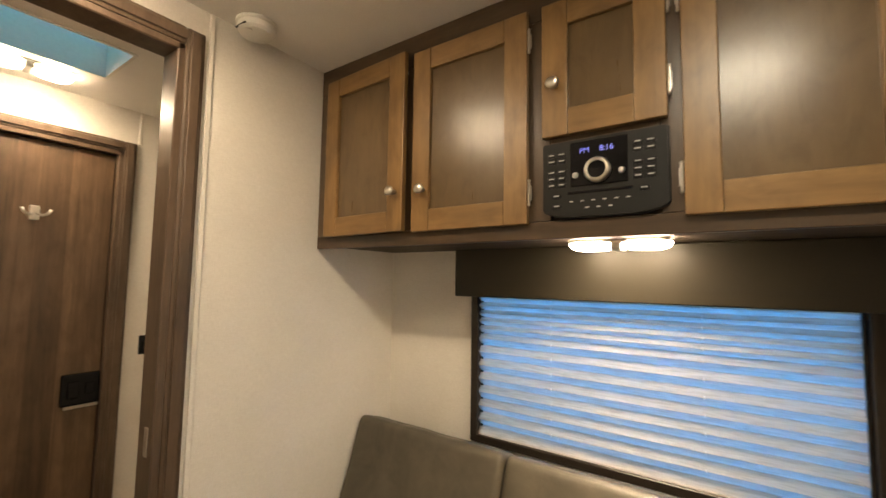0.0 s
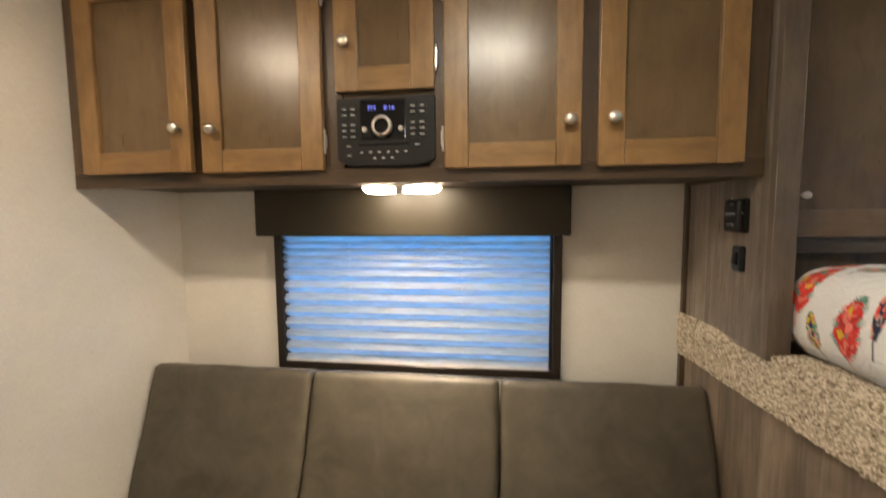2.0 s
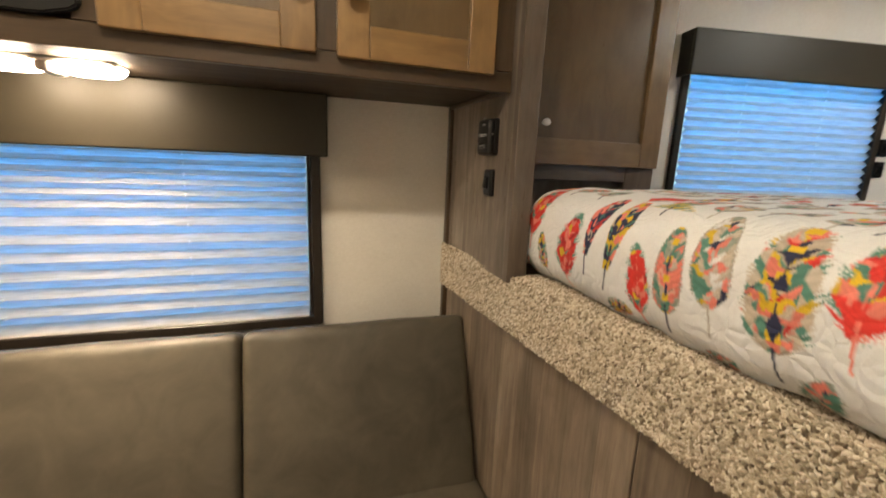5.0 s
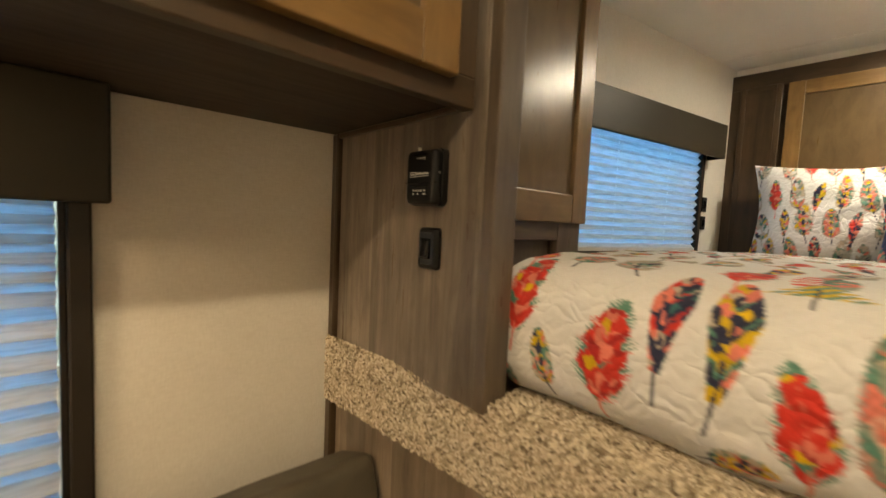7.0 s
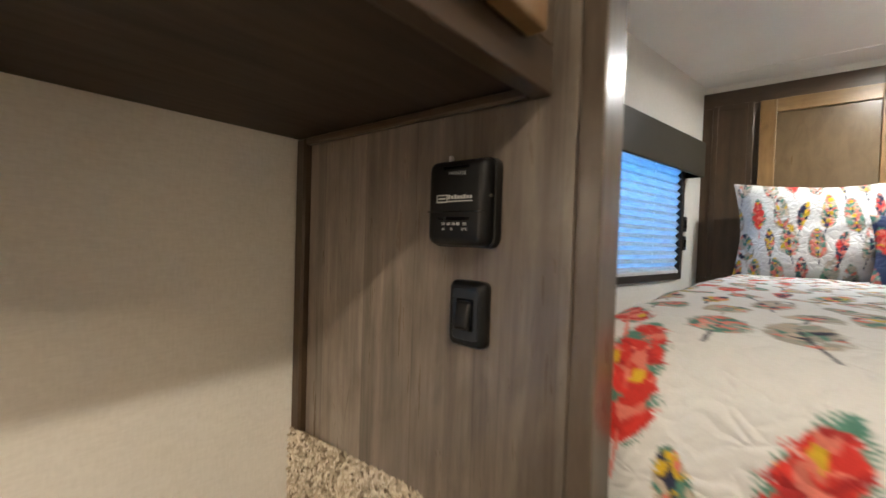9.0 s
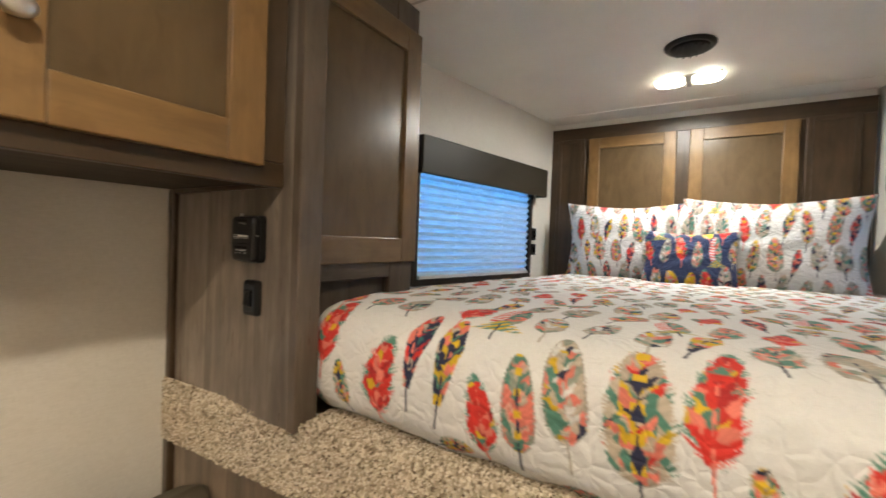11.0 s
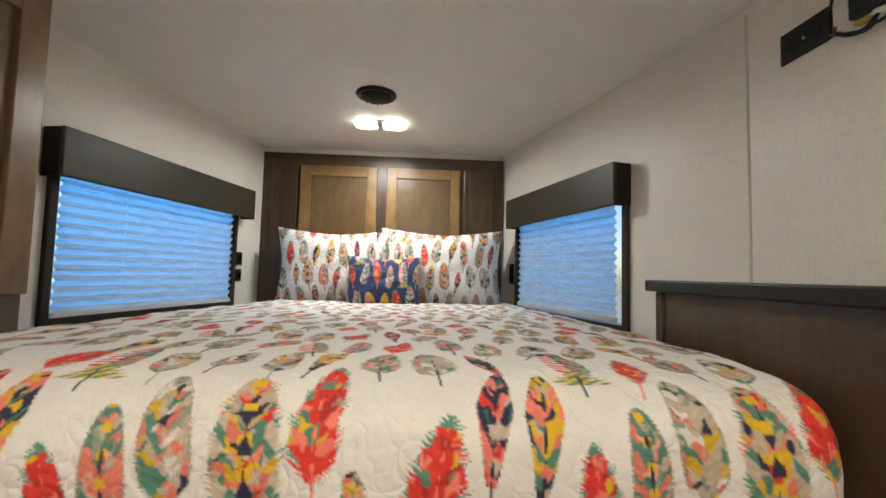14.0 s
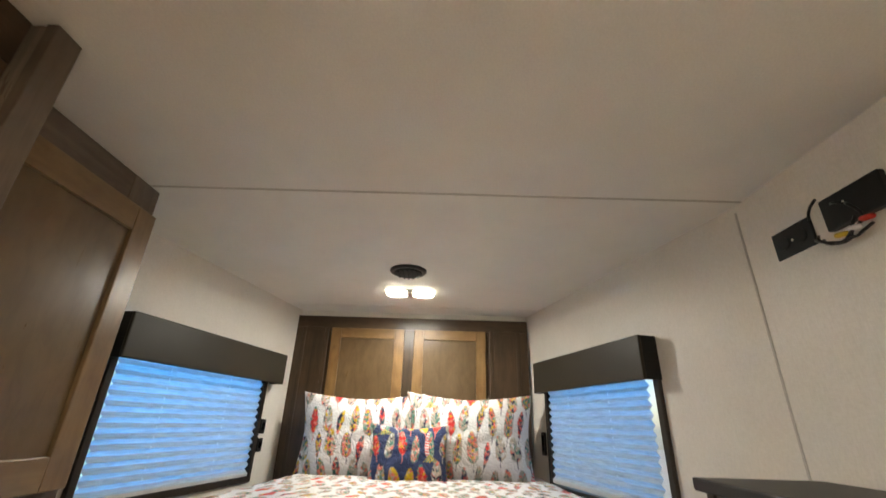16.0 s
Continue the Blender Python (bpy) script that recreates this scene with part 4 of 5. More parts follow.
def loops(spots, rng):
    """Small squashed knots of yarn, each an island of its own."""
    verts, faces = [], []
    ring = [(math.cos(a), math.sin(a)) for a in (0.3, 1.35, 2.4, 3.44, 4.49, 5.54)]
    for p, nrm, tang in spots:
        p = M_BUNK @ p
        bit = nrm.cross(tang)
        k, turn = rng.uniform(0.85, 1.15), rng.uniform(0, 3.14)
        a = (tang * math.cos(turn) + bit * math.sin(turn))
        b = nrm.cross(a)
        base = len(verts)
        lean = a * rng.uniform(-0.0015, 0.0015) + b * rng.uniform(-0.0015, 0.0015)
        for lift, wide in ((-0.001, 0.9), (0.003, 1.0), (0.0052, 0.55)):
            for c, s in ring:
                verts.append(p + lean * lift / 0.004 + nrm * lift * k + a * c * 0.0036 * wide * k + b * s * 0.0019 * wide * k)
        for lv in (0, 6):
            for i in range(6):
                j = (i + 1) % 6
                faces.append((base + lv + i, base + lv + j, base + lv + 6 + j, base + lv + 6 + i))
        faces.append(tuple(base + 12 + i for i in range(6)))
    me = bpy.data.meshes.new("pile")
    me.from_pydata([tuple(v - ORIGIN[carpet.name]) for v in verts], [], faces)
    me.shade_smooth()
    me.materials.append(PILE)
    ob = new("pile", me)
    ob.parent = carpet
    ORIGIN[ob.name] = ORIGIN[carpet.name]
    return tagged(ob, "looped berber pile", "", "", "stuff")


_rng = random.Random(4)
_spots = []
_st = 0.0038
for _i in range(int((NORTH - 0.01 + 0.60) / _st)):
    _y = -0.595 + _i * _st
    for _j in range(35):
        _spots.append((Vector((BUNK_X - 0.0145, _y + _rng.uniform(-0.002, 0.002), BUNK_Z - 0.131 + _j * _st + _rng.uniform(-0.002, 0.002))), Vector((-1, 0, 0)), Vector((0, 1, 0))))
    _spots.append((Vector((BUNK_X - 0.0125, _y, BUNK_Z + 0.0)), Vector((-0.7, 0, 0.71)), Vector((0, 1, 0))))
    for _j in range(34):
        _x = BUNK_X - 0.006 + _j * _st
        if _y > 0.907 and _x > BUNK_X - 0.012:
            continue
        _spots.append((Vector((_x + _rng.uniform(-0.002, 0.002), _y + _rng.uniform(-0.002, 0.002), BUNK_Z - 0.0005)), Vector((0, 0, 1)), Vector((0, 1, 0))))
loops(_spots, _rng)

# ---- sofa ----
sofa = thing("sofa", (-0.225, 1.0, 0), "taupe leatherette three-seat jackknife sofa against the window wall", "sofa")
part("base", box(WEST + 0.02, BUNK_X - 0.02, 0.62, NORTH - 0.03, 0.0, 0.265, 0.004), STAIN_X, sofa)
SEATS = ((-1.149, -0.545, 0), (-0.545, 0.091, 0), (0.091, 0.712, 0.012))
for _i, (_a, _b, _more) in enumerate(SEATS):
    _w = _b - _a - 0.003
    part("seat_cushion", cushion((_w + _more, 0.53, 0.165), 0.034, (0.001, 0.008, 0.011), pose((_a + _b + _more) / 2, 0.815, 0.324, 2.0), 30, _i), SOFA, sofa, "", True)
    part("back_cushion", cushion((_w, 0.125, 0.50), 0.022, (0.001, 0.010, 0.003), pose((_a + _b) / 2, 1.150, 0.606, -20.0), 30, _i + 5), SOFA, sofa, "", True)

# ---- south cabinet ----
side = thing("side_cabinet", (0.95, -0.48, BUNK_Z - 0.012), "dark wood cabinet with a near-black top beside the bed", "cabinet")
part("body", box(0.70, 1.205, SOUTH + 0.001, -0.358, BUNK_Z - 0.011, 1.362, 0.002), STAIN_Z, side)
part("corner_strip", box(1.186, 1.212, -0.365, -0.352, BUNK_Z - 0.011, 1.361, 0.002), STAIN_Z, side)
part("top", box(0.69, 1.234, SOUTH + 0.001, -0.338, 1.362, 1.388, 0.004, 2), SMOKED, side, "near-black top with eased edges")

# ---- headboard cabinet ----
HX = 2.65
head = thing("headboard_cabinet", (HX, 0.42, BUNK_Z), "dark-stained headboard cabinet with two maple-framed doors", "cabinet")
HN, HS = 1.103, -0.275
part("top_rail", box(HX, HX + 0.02, HS, HN, 1.992, 2.062, 0.002, 2), STAIN_Y, head)
for _a, _b in ((1.058, HN), (0.888, 0.912), (0.397, 0.458), (-0.052, -0.026), (HS, -0.222)):
    part("stile", box(HX + 0.0004, HX + 0.0196, _a, _b, 1.20, 1.9915, 0.0015), STAIN_Z, head)
part("lower_rail", box(HX + 0.0006, HX + 0.019, HS, HN, BUNK_Z, 1.1995, 0.0015), STAIN_Y, head)
part("back_panel", box(HX + 0.022, HX + 0.03, HS, HN, BUNK_Z, 2.05), STAIN_Z, head)
part("top_board", box(HX + 0.03, 2.815, HS, HN, 2.0625, CEILING - 0.001), CEIL, head)
MY = (MAPLE_Z, MAPLE_Y, PANEL)
for _y, _w in ((0.887, 0.431), (0.398, 0.423)):
    shaker_door(head, pose(HX - 0.0008, _y, 1.30, 0, 0, -90), _w, 0.690, 0.058, MY)
SD = (STAIN_Z, STAIN_Y, STAIN_Z)
for _y, _w in ((1.062, 0.155), (-0.048, 0.178)):
    shaker_door(head, pose(HX - 0.0008, _y, 1.20, 0, 0, -90), _w, 0.795, 0.022, SD, "side_panel", 0.010)


def wall_plate(m, x, z0, z1, label, category):
    t = thing("bedside_outlet", m @ Vector((x, 0, z0)), label, category, "bedside outlets")
    part("plate", box(x - 0.021, x + 0.021, -0.010, 0.001, z0, z1, 0.004, 2, m=m), BLACK, t)
    part("insert", box(x - 0.011, x + 0.011, -0.013, -0.008, z0 + 0.016, z1 - 0.016, 0.002, m=m), BLACK_GLOSS, t)
    return t


wall_plate(M_NOSE_N, 1.140, 1.408, 1.476, "small black switch plate on the nose wall", "light switch")
wall_plate(M_NOSE_N, 1.140, 1.325, 1.388, "small black outlet plate on the nose wall", "outlet")
wall_plate(M_NOSE_S, -1.315, 1.345, 1.455, "small black outlet plate on the nose wall", "outlet")

# ---- television hook-up plates ----
M_S = pose(0, SOUTH, 0, 0, 0, 180)
duo = thing("power_outlet", (1.106, SOUTH, 1.885), "black double power outlet high on the wall", "outlet")
part("plate", box(-1.165, -1.047, -0.006, 0.001, 1.886, 1.957, 0.003, 2, m=M_S), BLACK, duo)
for _x in (-1.132, -1.080):
    part("socket", turned([(0.017, 0), (0.017, 0.003), (0.001, 0.003)], M_S @ pose(_x, -0.006, 1.921, 90), 18), CHARCOAL, duo)
part("screw", turned([(0.003, 0), (0.003, 0.001), (0.0005, 0.0014)], M_S @ pose(-1.106, -0.006, 1.921, 90), 10), NICKEL, duo)
tvp = thing("cable_plate", (0.93, SOUTH, 1.89), "black box plate with dangling television cables", "cable box")
part("plate", box(-1.005, -0.868, -0.016, 0.001, 1.893, 1.968, 0.003, 2, m=M_S), BLACK, tvp)
part("screw", turned([(0.003, 0), (0.003, 0.001), (0.0005, 0.0014)], M_S @ pose(-0.95, -0.016, 1.94, 90), 10), NICKEL, tvp)


def arc(c, rx, rz, a0, a1, n=18, y=0.015):
    return [(c[0] + rx * math.cos(radians(a0 + (a1 - a0) * i / n)), SOUTH + y + 0.006 * math.sin(i * 0.9), c[1] + rz * math.sin(radians(a0 + (a1 - a0) * i / n))) for i in range(n + 1)]


cab_loops = thing("cable_loops", (1.0, SOUTH + 0.015, 1.86), "coiled black cables with red, yellow and white plugs", "cable")
part("cable", tube([(1.048, SOUTH + 0.006, 1.945), (1.035, SOUTH + 0.014, 1.958), (1.02, SOUTH + 0.02, 1.965), (1.0, SOUTH + 0.024, 1.972)], 0.0032), BLACK, cab_loops, smooth=True)
part("cable", tube(arc((0.985, 1.905), 0.045, 0.045, 100, 330), 0.0032), BLACK, cab_loops, smooth=True)
part("cable", tube(arc((0.975, 1.900), 0.052, 0.040, 130, 350, y=0.022), 0.0032), BLACK, cab_loops, smooth=True)
part("cable", tube([(1.048, SOUTH + 0.008, 1.892), (1.02, SOUTH + 0.016, 1.875), (0.98, SOUTH + 0.022, 1.858), (0.94, SOUTH + 0.024, 1.856), (0.905, SOUTH + 0.022, 1.868)], 0.0032), BLACK, cab_loops, smooth=True)
for _m, _x, _z in ((YELLOW, 0.955, 1.868), (WHITE, 0.925, 1.870), (RED, 0.895, 1.878)):
    part("plug", turned([(0.004, 0), (0.006, 0.006), (0.006, 0.024), (0.004, 0.028)], pose(_x, SOUTH + 0.026, _z, 0, 80), 14), _m, cab_loops, "", True)

# ---- printed cotton ----
INKS = {"white": (0.69, 0.69, 0.685), "red": (0.66, 0.035, 0.025), "coral": (0.74, 0.20, 0.15), "navy": (0.018, 0.022, 0.060), "yellow": (0.66, 0.43, 0.015), "green": (0.085, 0.235, 0.180),
        "beige": (0.50, 0.42, 0.335), "grey": (0.40, 0.375, 0.325), "sage": (0.26, 0.30, 0.245), "cloth_navy": (0.022, 0.038, 0.105), "pink": (0.72, 0.36, 0.28), "crimson": (0.42, 0.018, 0.02), "teal": (0.03, 0.13, 0.13)}
MIXES = {"red": "red red coral red red crimson red coral red red yellow red coral red crimson green", "navy": "navy coral navy beige coral navy red coral navy teal", "stripe": "navy yellow coral navy yellow beige coral navy green yellow",
         "green": "green coral green coral beige sage coral green pink", "beige": "beige beige white beige coral beige green white sage navy beige green coral yellow", "multi": "beige coral green beige coral yellow beige red navy green beige yellow coral",
         "grey": "grey beige sage grey white coral grey beige navy beige green grey", "leaf": "green coral sage green beige coral pink sage", "gold": "yellow yellow coral yellow beige", "barred": "green sage green coral"}
SPINE = {"multi": "navy", "green": "navy", "beige": "grey", "grey": "navy", "leaf": "navy", "red": "coral", "gold": "coral", "stripe": "navy", "navy": "navy", "barred": "navy"}
SHAGGY = {"red": 0.32, "multi": 0.22, "leaf": 0.30, "grey": 0.20, "beige": 0.10, "green": 0.10}


class Print:
    """A sheet of cloth on which feathers are painted, u across and s along, in metres."""

    def __init__(self, u0, u1, s0, s1, ground, step=0.0016):
        self.u0, self.s0, self.step = u0, s0, step
        self.img = np.tile(np.array(INKS[ground], np.float32), (int((s1 - s0) / step) + 2, int((u1 - u0) / step) + 2, 1))
        h, w = self.img.shape[:2]
        self.img *= 1 + 0.02 * np.random.RandomState(1).randn(h, w, 1).astype(np.float32)

    def feather(self, u, s, length, width, tilt, kind, seed):
        """A feather with its tip towards +s and its quill towards -s."""
        rs = np.random.RandomState(seed)
        reach = length * 0.66
        h, w = self.img.shape[:2]
        i0, i1 = max(0, int((u - reach - self.u0) / self.step)), min(w, int((u + reach - self.u0) / self.step))
        j0, j1 = max(0, int((s - reach - self.s0) / self.step)), min(h, int((s + reach - self.s0) / self.step))
        if i1 <= i0 or j1 <= j0:
            return
        uu, ss = np.meshgrid(self.u0 + np.arange(i0, i1) * self.step - u, self.s0 + np.arange(j0, j1) * self.step - s)
        c, d = math.cos(radians(tilt)), math.sin(radians(tilt))
        a = (-d * uu + c * ss) / length + 0.5
        bend = rs.uniform(-0.25, 0.25)
        b = (c * uu + d * ss) / (width / 2) + bend * ((a - 0.5) ** 2 * 4 - 0.5)
        af = np.clip(a, 0, 1)
        shag = SHAGGY.get(kind, 0.05)
        outline = np.sin(np.pi * np.clip(af, 0.001, 0.999) ** (0.72 if kind == "red" else 0.85)) ** (0.62 if kind in ("red", "leaf") else 0.45)
        outline = outline * np.clip((af - 0.09) / (0.26 if kind == "red" else 0.12), 0.02, 1) ** 0.55
        if kind in ("stripe", "navy"):
            outline = np.minimum(1, 2.6 * (1 - af)) ** 0.5 * np.minimum(1, 0.12 + 1.35 * af)
        teeth = a * rs.uniform(26, 34) * (0.6 + 3 * length) - np.abs(b) * 3.2 + 0.35 * np.sin(a * 31 + seed)
        tall = np.abs(np.sin(np.floor(teeth) * 12.9898 + np.sign(b) * 4.1 + seed))
        saw = np.abs((teeth % 1.0) - 0.45) * 2
        jag = shag * (0.15 + 1.5 * tall ** 2) * (0.55 - saw)
        inside = (a > 0.10) & (a < 1) & (np.abs(b) < outline * (1 - 0.25 * shag) + jag)
        n = 130 if width > 0.06 else 84 if length > 0.145 else 52
        pa, pb = rs.uniform(0.02, 1.0, n), rs.uniform(-1, 1, n)
        names = MIXES[kind].split()
        pc = np.array([INKS[names[k % len(names)]] for k in rs.permutation(n)]) * (1 + 0.22 * (rs.rand(n, 1) - 0.5))
        near, pick = np.full(a.shape, 9e9), np.zeros(a.shape, int)
        wob = 0.018 * np.sin(b * 7 + a * 29 + seed) + 0.010 * np.sin(a * 47 - b * 9 + seed)
        for k in range(n):
            dist = ((a - np.abs(b) * 0.12 - pa[k] + wob) * length) ** 2 * 1.5 + ((b - pb[k] + wob) * width / 2) ** 2 * 1.1
            m = dist < near
            near, pick = np.where(m, dist, near), np.where(m, k, pick)
        col = pc[pick]
        barb = np.sin((a - np.abs(b) * 0.22) * length * 900 + 2 * np.sin(a * 20 + seed))
        col = col * (0.93 + 0.07 * barb)[..., None]
        if kind == "barred":
            bars = ((a * 11 - np.abs(b) * 0.4) % 1.0) < 0.5
            half = b > 0.05
            col = np.where((half & bars)[..., None], np.array(INKS["red"]), np.where(half[..., None], np.array(INKS["white"]), col))
        if kind == "multi":
            outer = (np.abs(b) > 0.52) & (np.sin(a * 17 + b * 4 + seed) > -0.45)
            col = np.where(outer[..., None], np.where((np.sin(a * 29 - b * 7 + seed) > 0.35)[..., None], np.array(INKS["green"]), np.array(INKS["beige"])), col)
        if kind in ("red", "leaf"):
            fringe = np.abs(b) > outline * (0.90 - 0.3 * tall ** 4)
            col = np.where((fringe & (np.sin(np.floor(teeth) * 7.3 + seed) > -0.2))[..., None], np.array(INKS["green"]), col)
            if kind == "red":
                col = np.where(((a > 0.9))[..., None], np.array(INKS["green"]), col)
        if kind in ("beige", "grey", "multi", "green"):
            col = col * (0.88 + 0.12 * (np.sin(a * 95 - np.abs(b) * 9) > -0.2))[..., None]
        spine = (np.abs(b) < (0.11 if kind == "multi" else 0.035 if kind in ("red", "grey", "beige", "leaf") else 0.06) * (1 + 0.9 * np.sin(a * 26 + seed))) & (a < 0.82) & (np.sin(a * 19 + seed * 3) > -0.7)
        col = np.where((spine & inside)[..., None], np.array(INKS[SPINE[kind]]), col)
        if kind in ("multi", "green"):
            fleck = (np.abs(b) < 0.2) & (np.sin(a * 34 + seed) > 0.35)
            col = np.where((fleck & ~spine)[..., None], np.array(INKS["yellow"]), col)
        quill = (np.abs(b * width / 2) < 0.0016 + 0.0012 * af) & (a > -0.14) & (a <= 0.14)
        if kind in ("barred",):
            burst = (a > 0.0) & (a < 0.22) & (np.abs(b) < 0.35 + 0.75 * np.abs(np.sin(a * 60 + b * 2)) * (0.22 - a) / 0.22 * 1.8)
            col = np.where(burst[..., None], np.where((np.sin(a * 70 + b * 8) > 0)[..., None], np.array(INKS["yellow"]), np.array(INKS["green"])), col)
            inside = inside | burst
        if kind in ("beige", "grey", "leaf", "green"):
            rim = inside & (np.abs(b) > outline * 0.86)
            col = np.where((rim & (barb > -0.3))[..., None], np.array(INKS["grey"]) * 0.75, col)
        tile = self.img[j0:j1, i0:i1]
        tile[inside] = col[inside]
        tile[quill] = np.array(INKS[SPINE[kind]])

    def at(self, u, s):
        h, w = self.img.shape[:2]
        x = np.clip((u - self.u0) / self.step, 0, w - 1.001)
        y = np.clip((s - self.s0) / self.step, 0, h - 1.001)
        i, j = x.astype(int), y.astype(int)
        fx, fy = (x - i)[..., None], (y - j)[..., None]
        g = self.img
        return (g[j, i] * (1 - fx) + g[j, i + 1] * fx) * (1 - fy) + (g[j + 1, i] * (1 - fx) + g[j + 1, i + 1] * fx) * fy


def cloth_mesh(name, grids, parent):
    """Grids of (points, colours) joined into one printed mesh under its thing."""
    verts, cols, faces, base = [], [], [], 0
    for pts, rgb in grids:
        h, w = pts.shape[:2]
        verts.append(pts.reshape(-1, 3))
        cols.append(rgb.reshape(-1, 3))
        k = np.arange(h * w).reshape(h, w) + base
        faces.append(np.stack([k[:-1, :-1], k[:-1, 1:], k[1:, 1:], k[1:, :-1]], -1).reshape(-1, 4))
        base += h * w
    v, c, f = np.concatenate(verts), np.concatenate(cols), np.concatenate(faces)
    me = bpy.data.meshes.new(name)
    me.vertices.add(len(v))
    me.vertices.foreach_set("co", (v - np.array(ORIGIN[parent.name])).astype(np.float32).ravel())
    me.loops.add(len(f) * 4)
    me.loops.foreach_set("vertex_index", f.astype(np.int32).ravel())
    me.polygons.add(len(f))
    me.polygons.foreach_set("loop_start", np.arange(0, len(f) * 4, 4, dtype=np.int32))
    me.update(calc_edges=True)
    me.attributes.new("print", "FLOAT_COLOR", "POINT")
    me.attributes["print"].data.foreach_set("color", np.concatenate([c, np.ones((len(c), 1))], 1).astype(np.float32).ravel())
    me.materials.append(CLOTH)
    me.shade_smooth()
    ob = new(name, me)
    ob.parent = parent
    ORIGIN[ob.name] = ORIGIN[parent.name]
    return ob


# ---- bed ----
BED_N, BED_S = 0.962, -0.334
mattress = thing("mattress", (1.70, 0.295, BUNK_Z), "pale mattress hidden under the quilt on the bunk", "mattress")
part("core", cushion((1.80, 1.10, 0.165), 0.05, (0, 0, 0), pose(1.71, 0.295, BUNK_Z + 0.085), 10), TICKING, mattress, "", True)

quilt_print = Print(-0.55, 1.15, -0.02, 2.35, "white")
# the woven repeat along the foot: across, along, length, width, lean, kind
REPEAT = ((0.642, 0.172, 0.172, 0.050, 4, "stripe"), (0.699, 0.182, 0.162, 0.046, 6, "navy"), (0.762, 0.118, 0.155, 0.072, 8, "red"), (0.852, 0.090, 0.090, 0.034, -12, "multi"),
          (0.585, 0.315, 0.150, 0.056, -4, "barred"), (0.578, 0.100, 0.130, 0.052, -10, "red"), (0.522, 0.130, 0.150, 0.050, -5, "green"), (0.462, 0.165, 0.165, 0.058, -8, "beige"),
          (0.374, 0.150, 0.185, 0.080, -3, "multi"), (0.300, 0.175, 0.135, 0.060, 2, "red"), (0.238, 0.300, 0.095, 0.056, 3, "leaf"), (0.170, 0.300, 0.100, 0.060, -10, "grey"), (0.895, 0.215, 0.120, 0.050, 8, "red"), (0.625, 0.035, 0.07, 0.04, 70, "multi"), (0.44, 0.02, 0.06, 0.045, 60, "leaf"), (0.325, 0.035, 0.075, 0.045, 20, "leaf"))
_sd = 11
for _k in (-2, -1, 0, 1):
    for _u, _s, _l, _w, _t, _kind in REPEAT:
        quilt_print.feather(_u + 0.60 * _k, _s, _l, _w, _t, _kind, _sd)
        _sd += 1
_rng = random.Random(12)
_kinds = "grey red beige stripe grey leaf beige multi barred grey navy green beige red grey leaf beige".split()
_row, _s = 0, 0.305
while _s < 2.3:
    _u = -0.52 + (0.045 if _row % 2 else 0.0)
    _n = 0
    while _u < 1.1:
        _kind = _kinds[(_row * 5 + _n * 3 + _n // 11) % len(_kinds)]
        _slim = _kind in ("stripe", "navy")
        if not (_row == 0 and any(abs((_u - c + 0.3) % 0.60 - 0.3) < 0.055 for c in (0.585, 0.238, 0.170))):
            quilt_print.feather(_u + _rng.uniform(-0.008, 0.008), _s + _rng.uniform(-0.02, 0.02), _rng.uniform(0.094, 0.120), _rng.uniform(0.032, 0.038) if _slim else _rng.uniform(0.042, 0.054), _rng.uniform(-22, 22), _kind, _sd)
        _sd += 1
        _n += 1
        _u += 0.069
    _row += 1
    _s += 0.108

# profile of the quilt from the foot's hem up over the edge to the head
_knots = [(0.800, 1.056), (0.772, 1.075), (0.757, 1.105), (0.752, 1.145), (0.753, 1.185), (0.763, 1.220), (0.784, 1.245), (0.82, 1.260), (0.90, 1.266), (1.1, 1.266), (1.6, 1.258), (2.2, 1.240), (2.66, 1.232)]
_kx, _kz = np.array([k[0] for k in _knots]), np.array([k[1] for k in _knots])
_arc = np.concatenate([[0], np.cumsum(np.hypot(np.diff(_kx), np.diff(_kz)))])
_len = _arc[-1]
_s1 = np.arange(0, 0.45, 0.0021)
_s2 = np.arange(0.45, _len, 0.0048)
SS = np.concatenate([_s1, _s2])


def eased(s):
    """Smooth values along the profile, by local averaging of the straight runs."""
    px, pz = np.zeros_like(s), np.zeros_like(s)
    for o, wgt in ((-0.018, 0.2), (-0.009, 0.2), (0, 0.2), (0.009, 0.2), (0.018, 0.2)):
        q = np.clip(s + o, 0, _len)
        px += wgt * np.interp(q, _arc, _kx)
        pz += wgt * np.interp(q, _arc, _kz)
    return px, pz


PX, PZ = eased(SS)
_tx, _tz = np.gradient(PX, SS), np.gradient(PZ, SS)
_tl = np.hypot(_tx, _tz)
NX, NZ = -_tz / _tl, _tx / _tl
UU = np.arange(BED_S - 0.14, BED_N + 0.14, 0.0023)
R = 0.045


def side_roll(u):
    """Across the bed: the true y and how far the cloth has dropped inward."""
    y, drop = u.copy(), np.zeros_like(u)
    for sgn, edge in ((1, BED_N), (-1, BED_S)):
        past = sgn * (u - edge) + R
        m = past > 0
        ang = np.clip(past / R, 0, math.pi / 2)
        rest = np.clip(past - R * math.pi / 2, 0, None)
        y = np.where(m, edge + sgn * (-R + R * np.sin(ang)), y)
        drop = np.where(m, R * (1 - np.cos(ang)) + rest, drop)
    return y, drop


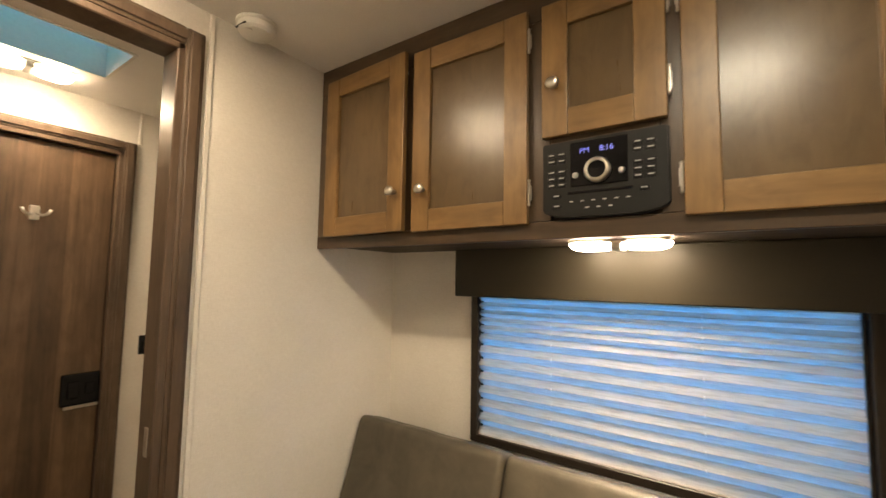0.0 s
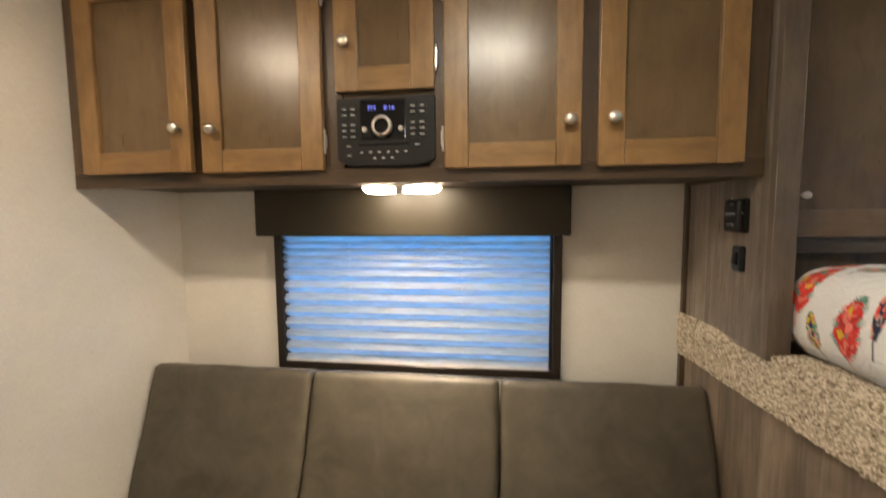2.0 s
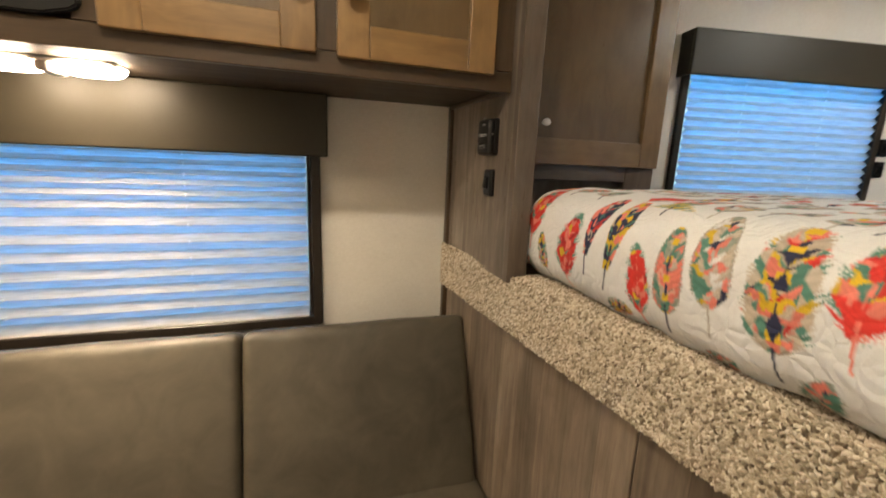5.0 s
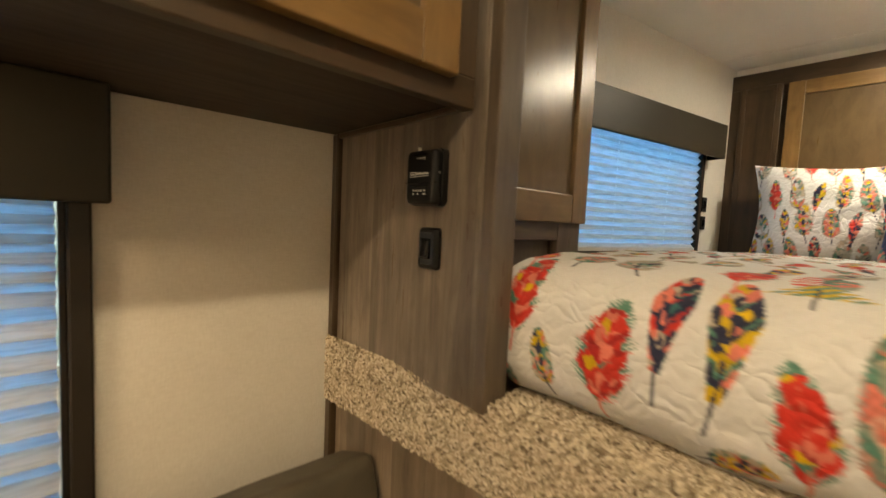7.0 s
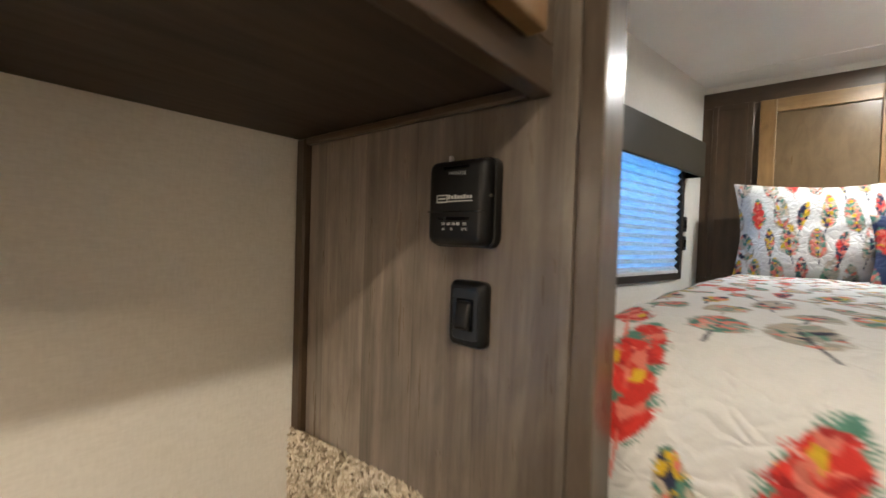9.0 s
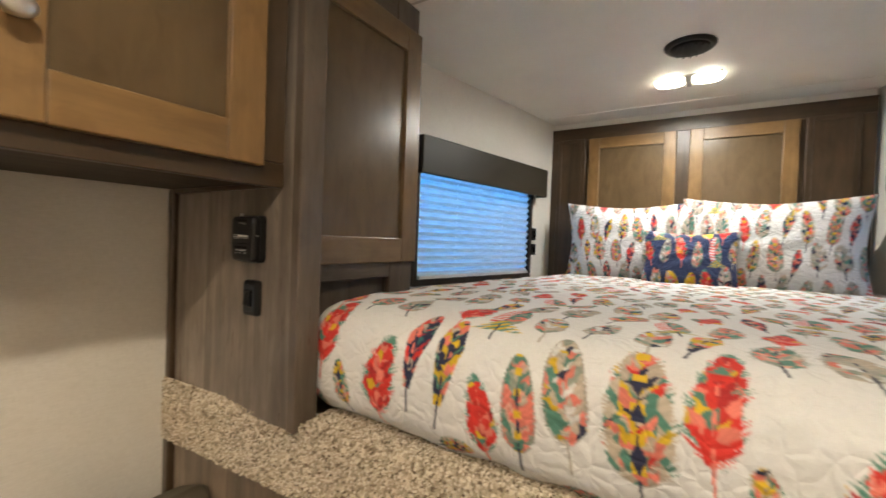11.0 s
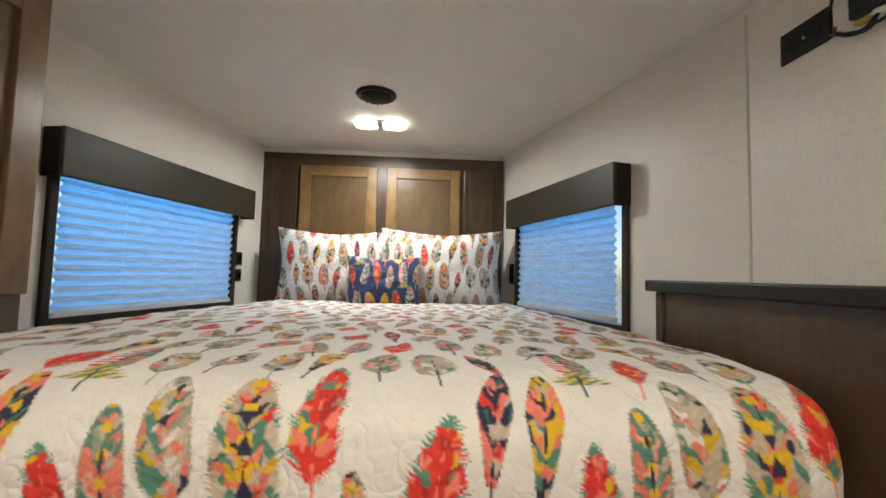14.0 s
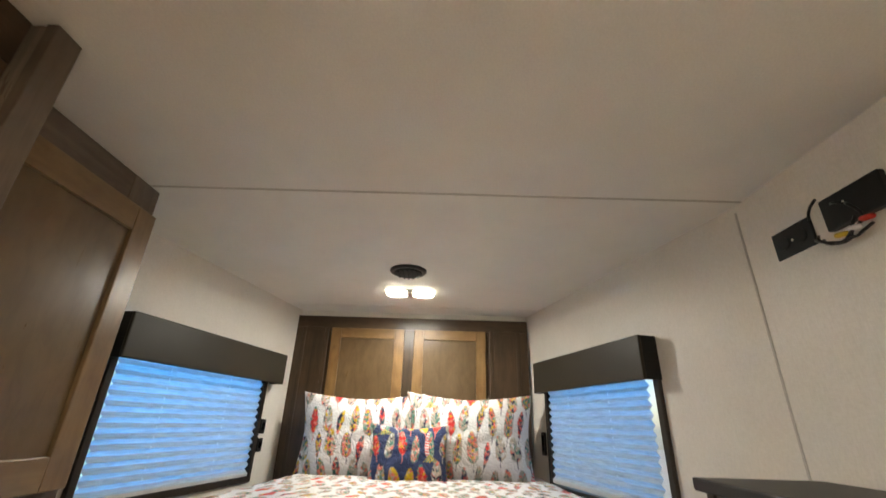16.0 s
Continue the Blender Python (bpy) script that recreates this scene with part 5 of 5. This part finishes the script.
YY, DROP = side_roll(UU)
_gu, _gs = np.meshgrid(UU, SS)
_q = np.zeros((len(SS), len(UU), 3))
_soft = 0.0026 * (np.sin(_gu * 23 + 1.7 * np.sin(_gs * 9)) * np.sin(_gs * 27 + 2.1 * np.sin(_gu * 11))) + 0.0009 * np.sin(_gu * 61 + 3 * np.sin(_gs * 33)) * np.sin(_gs * 71 + 2 * np.sin(_gu * 29))
_hem = np.clip((0.14 - _gs) / 0.14, 0, 1)
_soft += _hem * 0.0025 * np.sin(_gu * 38 + 2 * np.sin(_gu * 13))
_q[..., 0] = PX[:, None] - NX[:, None] * DROP[None, :] + NX[:, None] * _soft
_q[..., 1] = YY[None, :]
_q[..., 2] = np.maximum(PZ[:, None] - NZ[:, None] * DROP[None, :] + NZ[:, None] * _soft, BUNK_Z + 0.004)
quilt = thing("quilt", (1.70, 0.295, BUNK_Z), "white quilted bedspread printed with red, navy and green feathers", "quilt")
cloth_mesh("cover", [(_q, quilt_print.at(_gu, _gs))], quilt)


def pillow(at, w, h, deep, lean, spin, cloth_print, label, nu=150, nv=110, seed=0, roll=0.0):
    """A stuffed pillow standing on its long side; u across, v up."""
    t = thing("pillow" if w > 0.45 else "throw_pillow", at, label, "pillow", "pillows on the bed")
    g, k = np.meshgrid(np.linspace(-1, 1, nu), np.linspace(-1, 1, nv))
    pull_u, pull_v = 1 - 0.09 * (1 - np.abs(k) ** 1.6), 1 - np.where(k > 0, 0.17, 0.05) * (1 - np.abs(g) ** 1.5)
    x, z = g * w / 2 * pull_u, k * h / 2 * pull_v
    fat = deep / 2 * ((1 - np.abs(g) ** 3.2) * (1 - np.abs(k) ** 3.2)) ** 0.55
    wr = 0.006 * np.sin(g * 7 + seed + 2 * np.sin(k * 4)) * np.sin(k * 6 + seed) * (1 - g ** 2) * (1 - k ** 2) ** 0.5
    m = np.array(pose(0, 0, 0, 0, lean, 0) @ pose(0, 0, 0, 0, 0, 90 + spin) @ pose(0, 0, 0, 0, roll, 0))[:3, :3]
    grids = []
    for sgn in (-1, 1):
        loc = np.stack([x, -sgn * (fat + wr) * -1, z + h / 2], -1)
        pts = loc @ m.T + np.array(at)
        grids.append((pts if sgn < 0 else pts[:, ::-1], cloth_print.at(x, z) if sgn < 0 else cloth_print.at(x, z)[:, ::-1]))
    cloth_mesh("cover", grids, t)
    return t


def pillow_print(w, h, ground, seed, kinds, du, dv, size, wide):
    p = Print(-w / 2 - 0.03, w / 2 + 0.03, -h / 2 - 0.03, h / 2 + 0.03, ground)
    rng = random.Random(seed)
    n, r, v = 0, 0, -h / 2 + dv * 0.2
    while v < h / 2 + dv * 0.4:
        u = -w / 2 + (du / 2 if r % 2 else 0.0)
        while u < w / 2 + 0.02:
            kind = kinds[(n * 3 + r * 2) % len(kinds)]
            p.feather(u + rng.uniform(-0.006, 0.006), v + rng.uniform(-0.018, 0.018), size * rng.uniform(0.85, 1.1), wide * (0.75 if kind in ("stripe", "navy") else 1) * rng.uniform(0.85, 1.15), rng.uniform(-12, 12), kind, seed * 100 + n)
            n += 1
            u += du
        v += dv
        r += 1
    return p


_pk = "grey stripe grey barred beige navy grey red green grey beige multi grey".split()
pillow((2.51, 0.632, 1.205), 0.645, 0.42, 0.18, 5, 3, pillow_print(0.645, 0.42, "white", 3, _pk, 0.070, 0.125, 0.145, 0.050), "white bed pillow printed with feathers against the headboard", seed=1, roll=1.0)
pillow((2.475, 0.085, 1.205), 0.665, 0.43, 0.18, 5, -4, pillow_print(0.665, 0.43, "white", 5, _pk[3:] + _pk[:3], 0.070, 0.125, 0.145, 0.050), "white bed pillow printed with feathers, overlapping its neighbour", seed=2, roll=-0.6)
pillow((2.335, 0.372, 1.218), 0.38, 0.262, 0.12, 12, 0, pillow_print(0.39, 0.265, "cloth_navy", 8, "red gold barred grey gold leaf red beige".split(), 0.064, 0.125, 0.125, 0.046), "small navy throw pillow printed with bright feathers", 110, 80, 3)
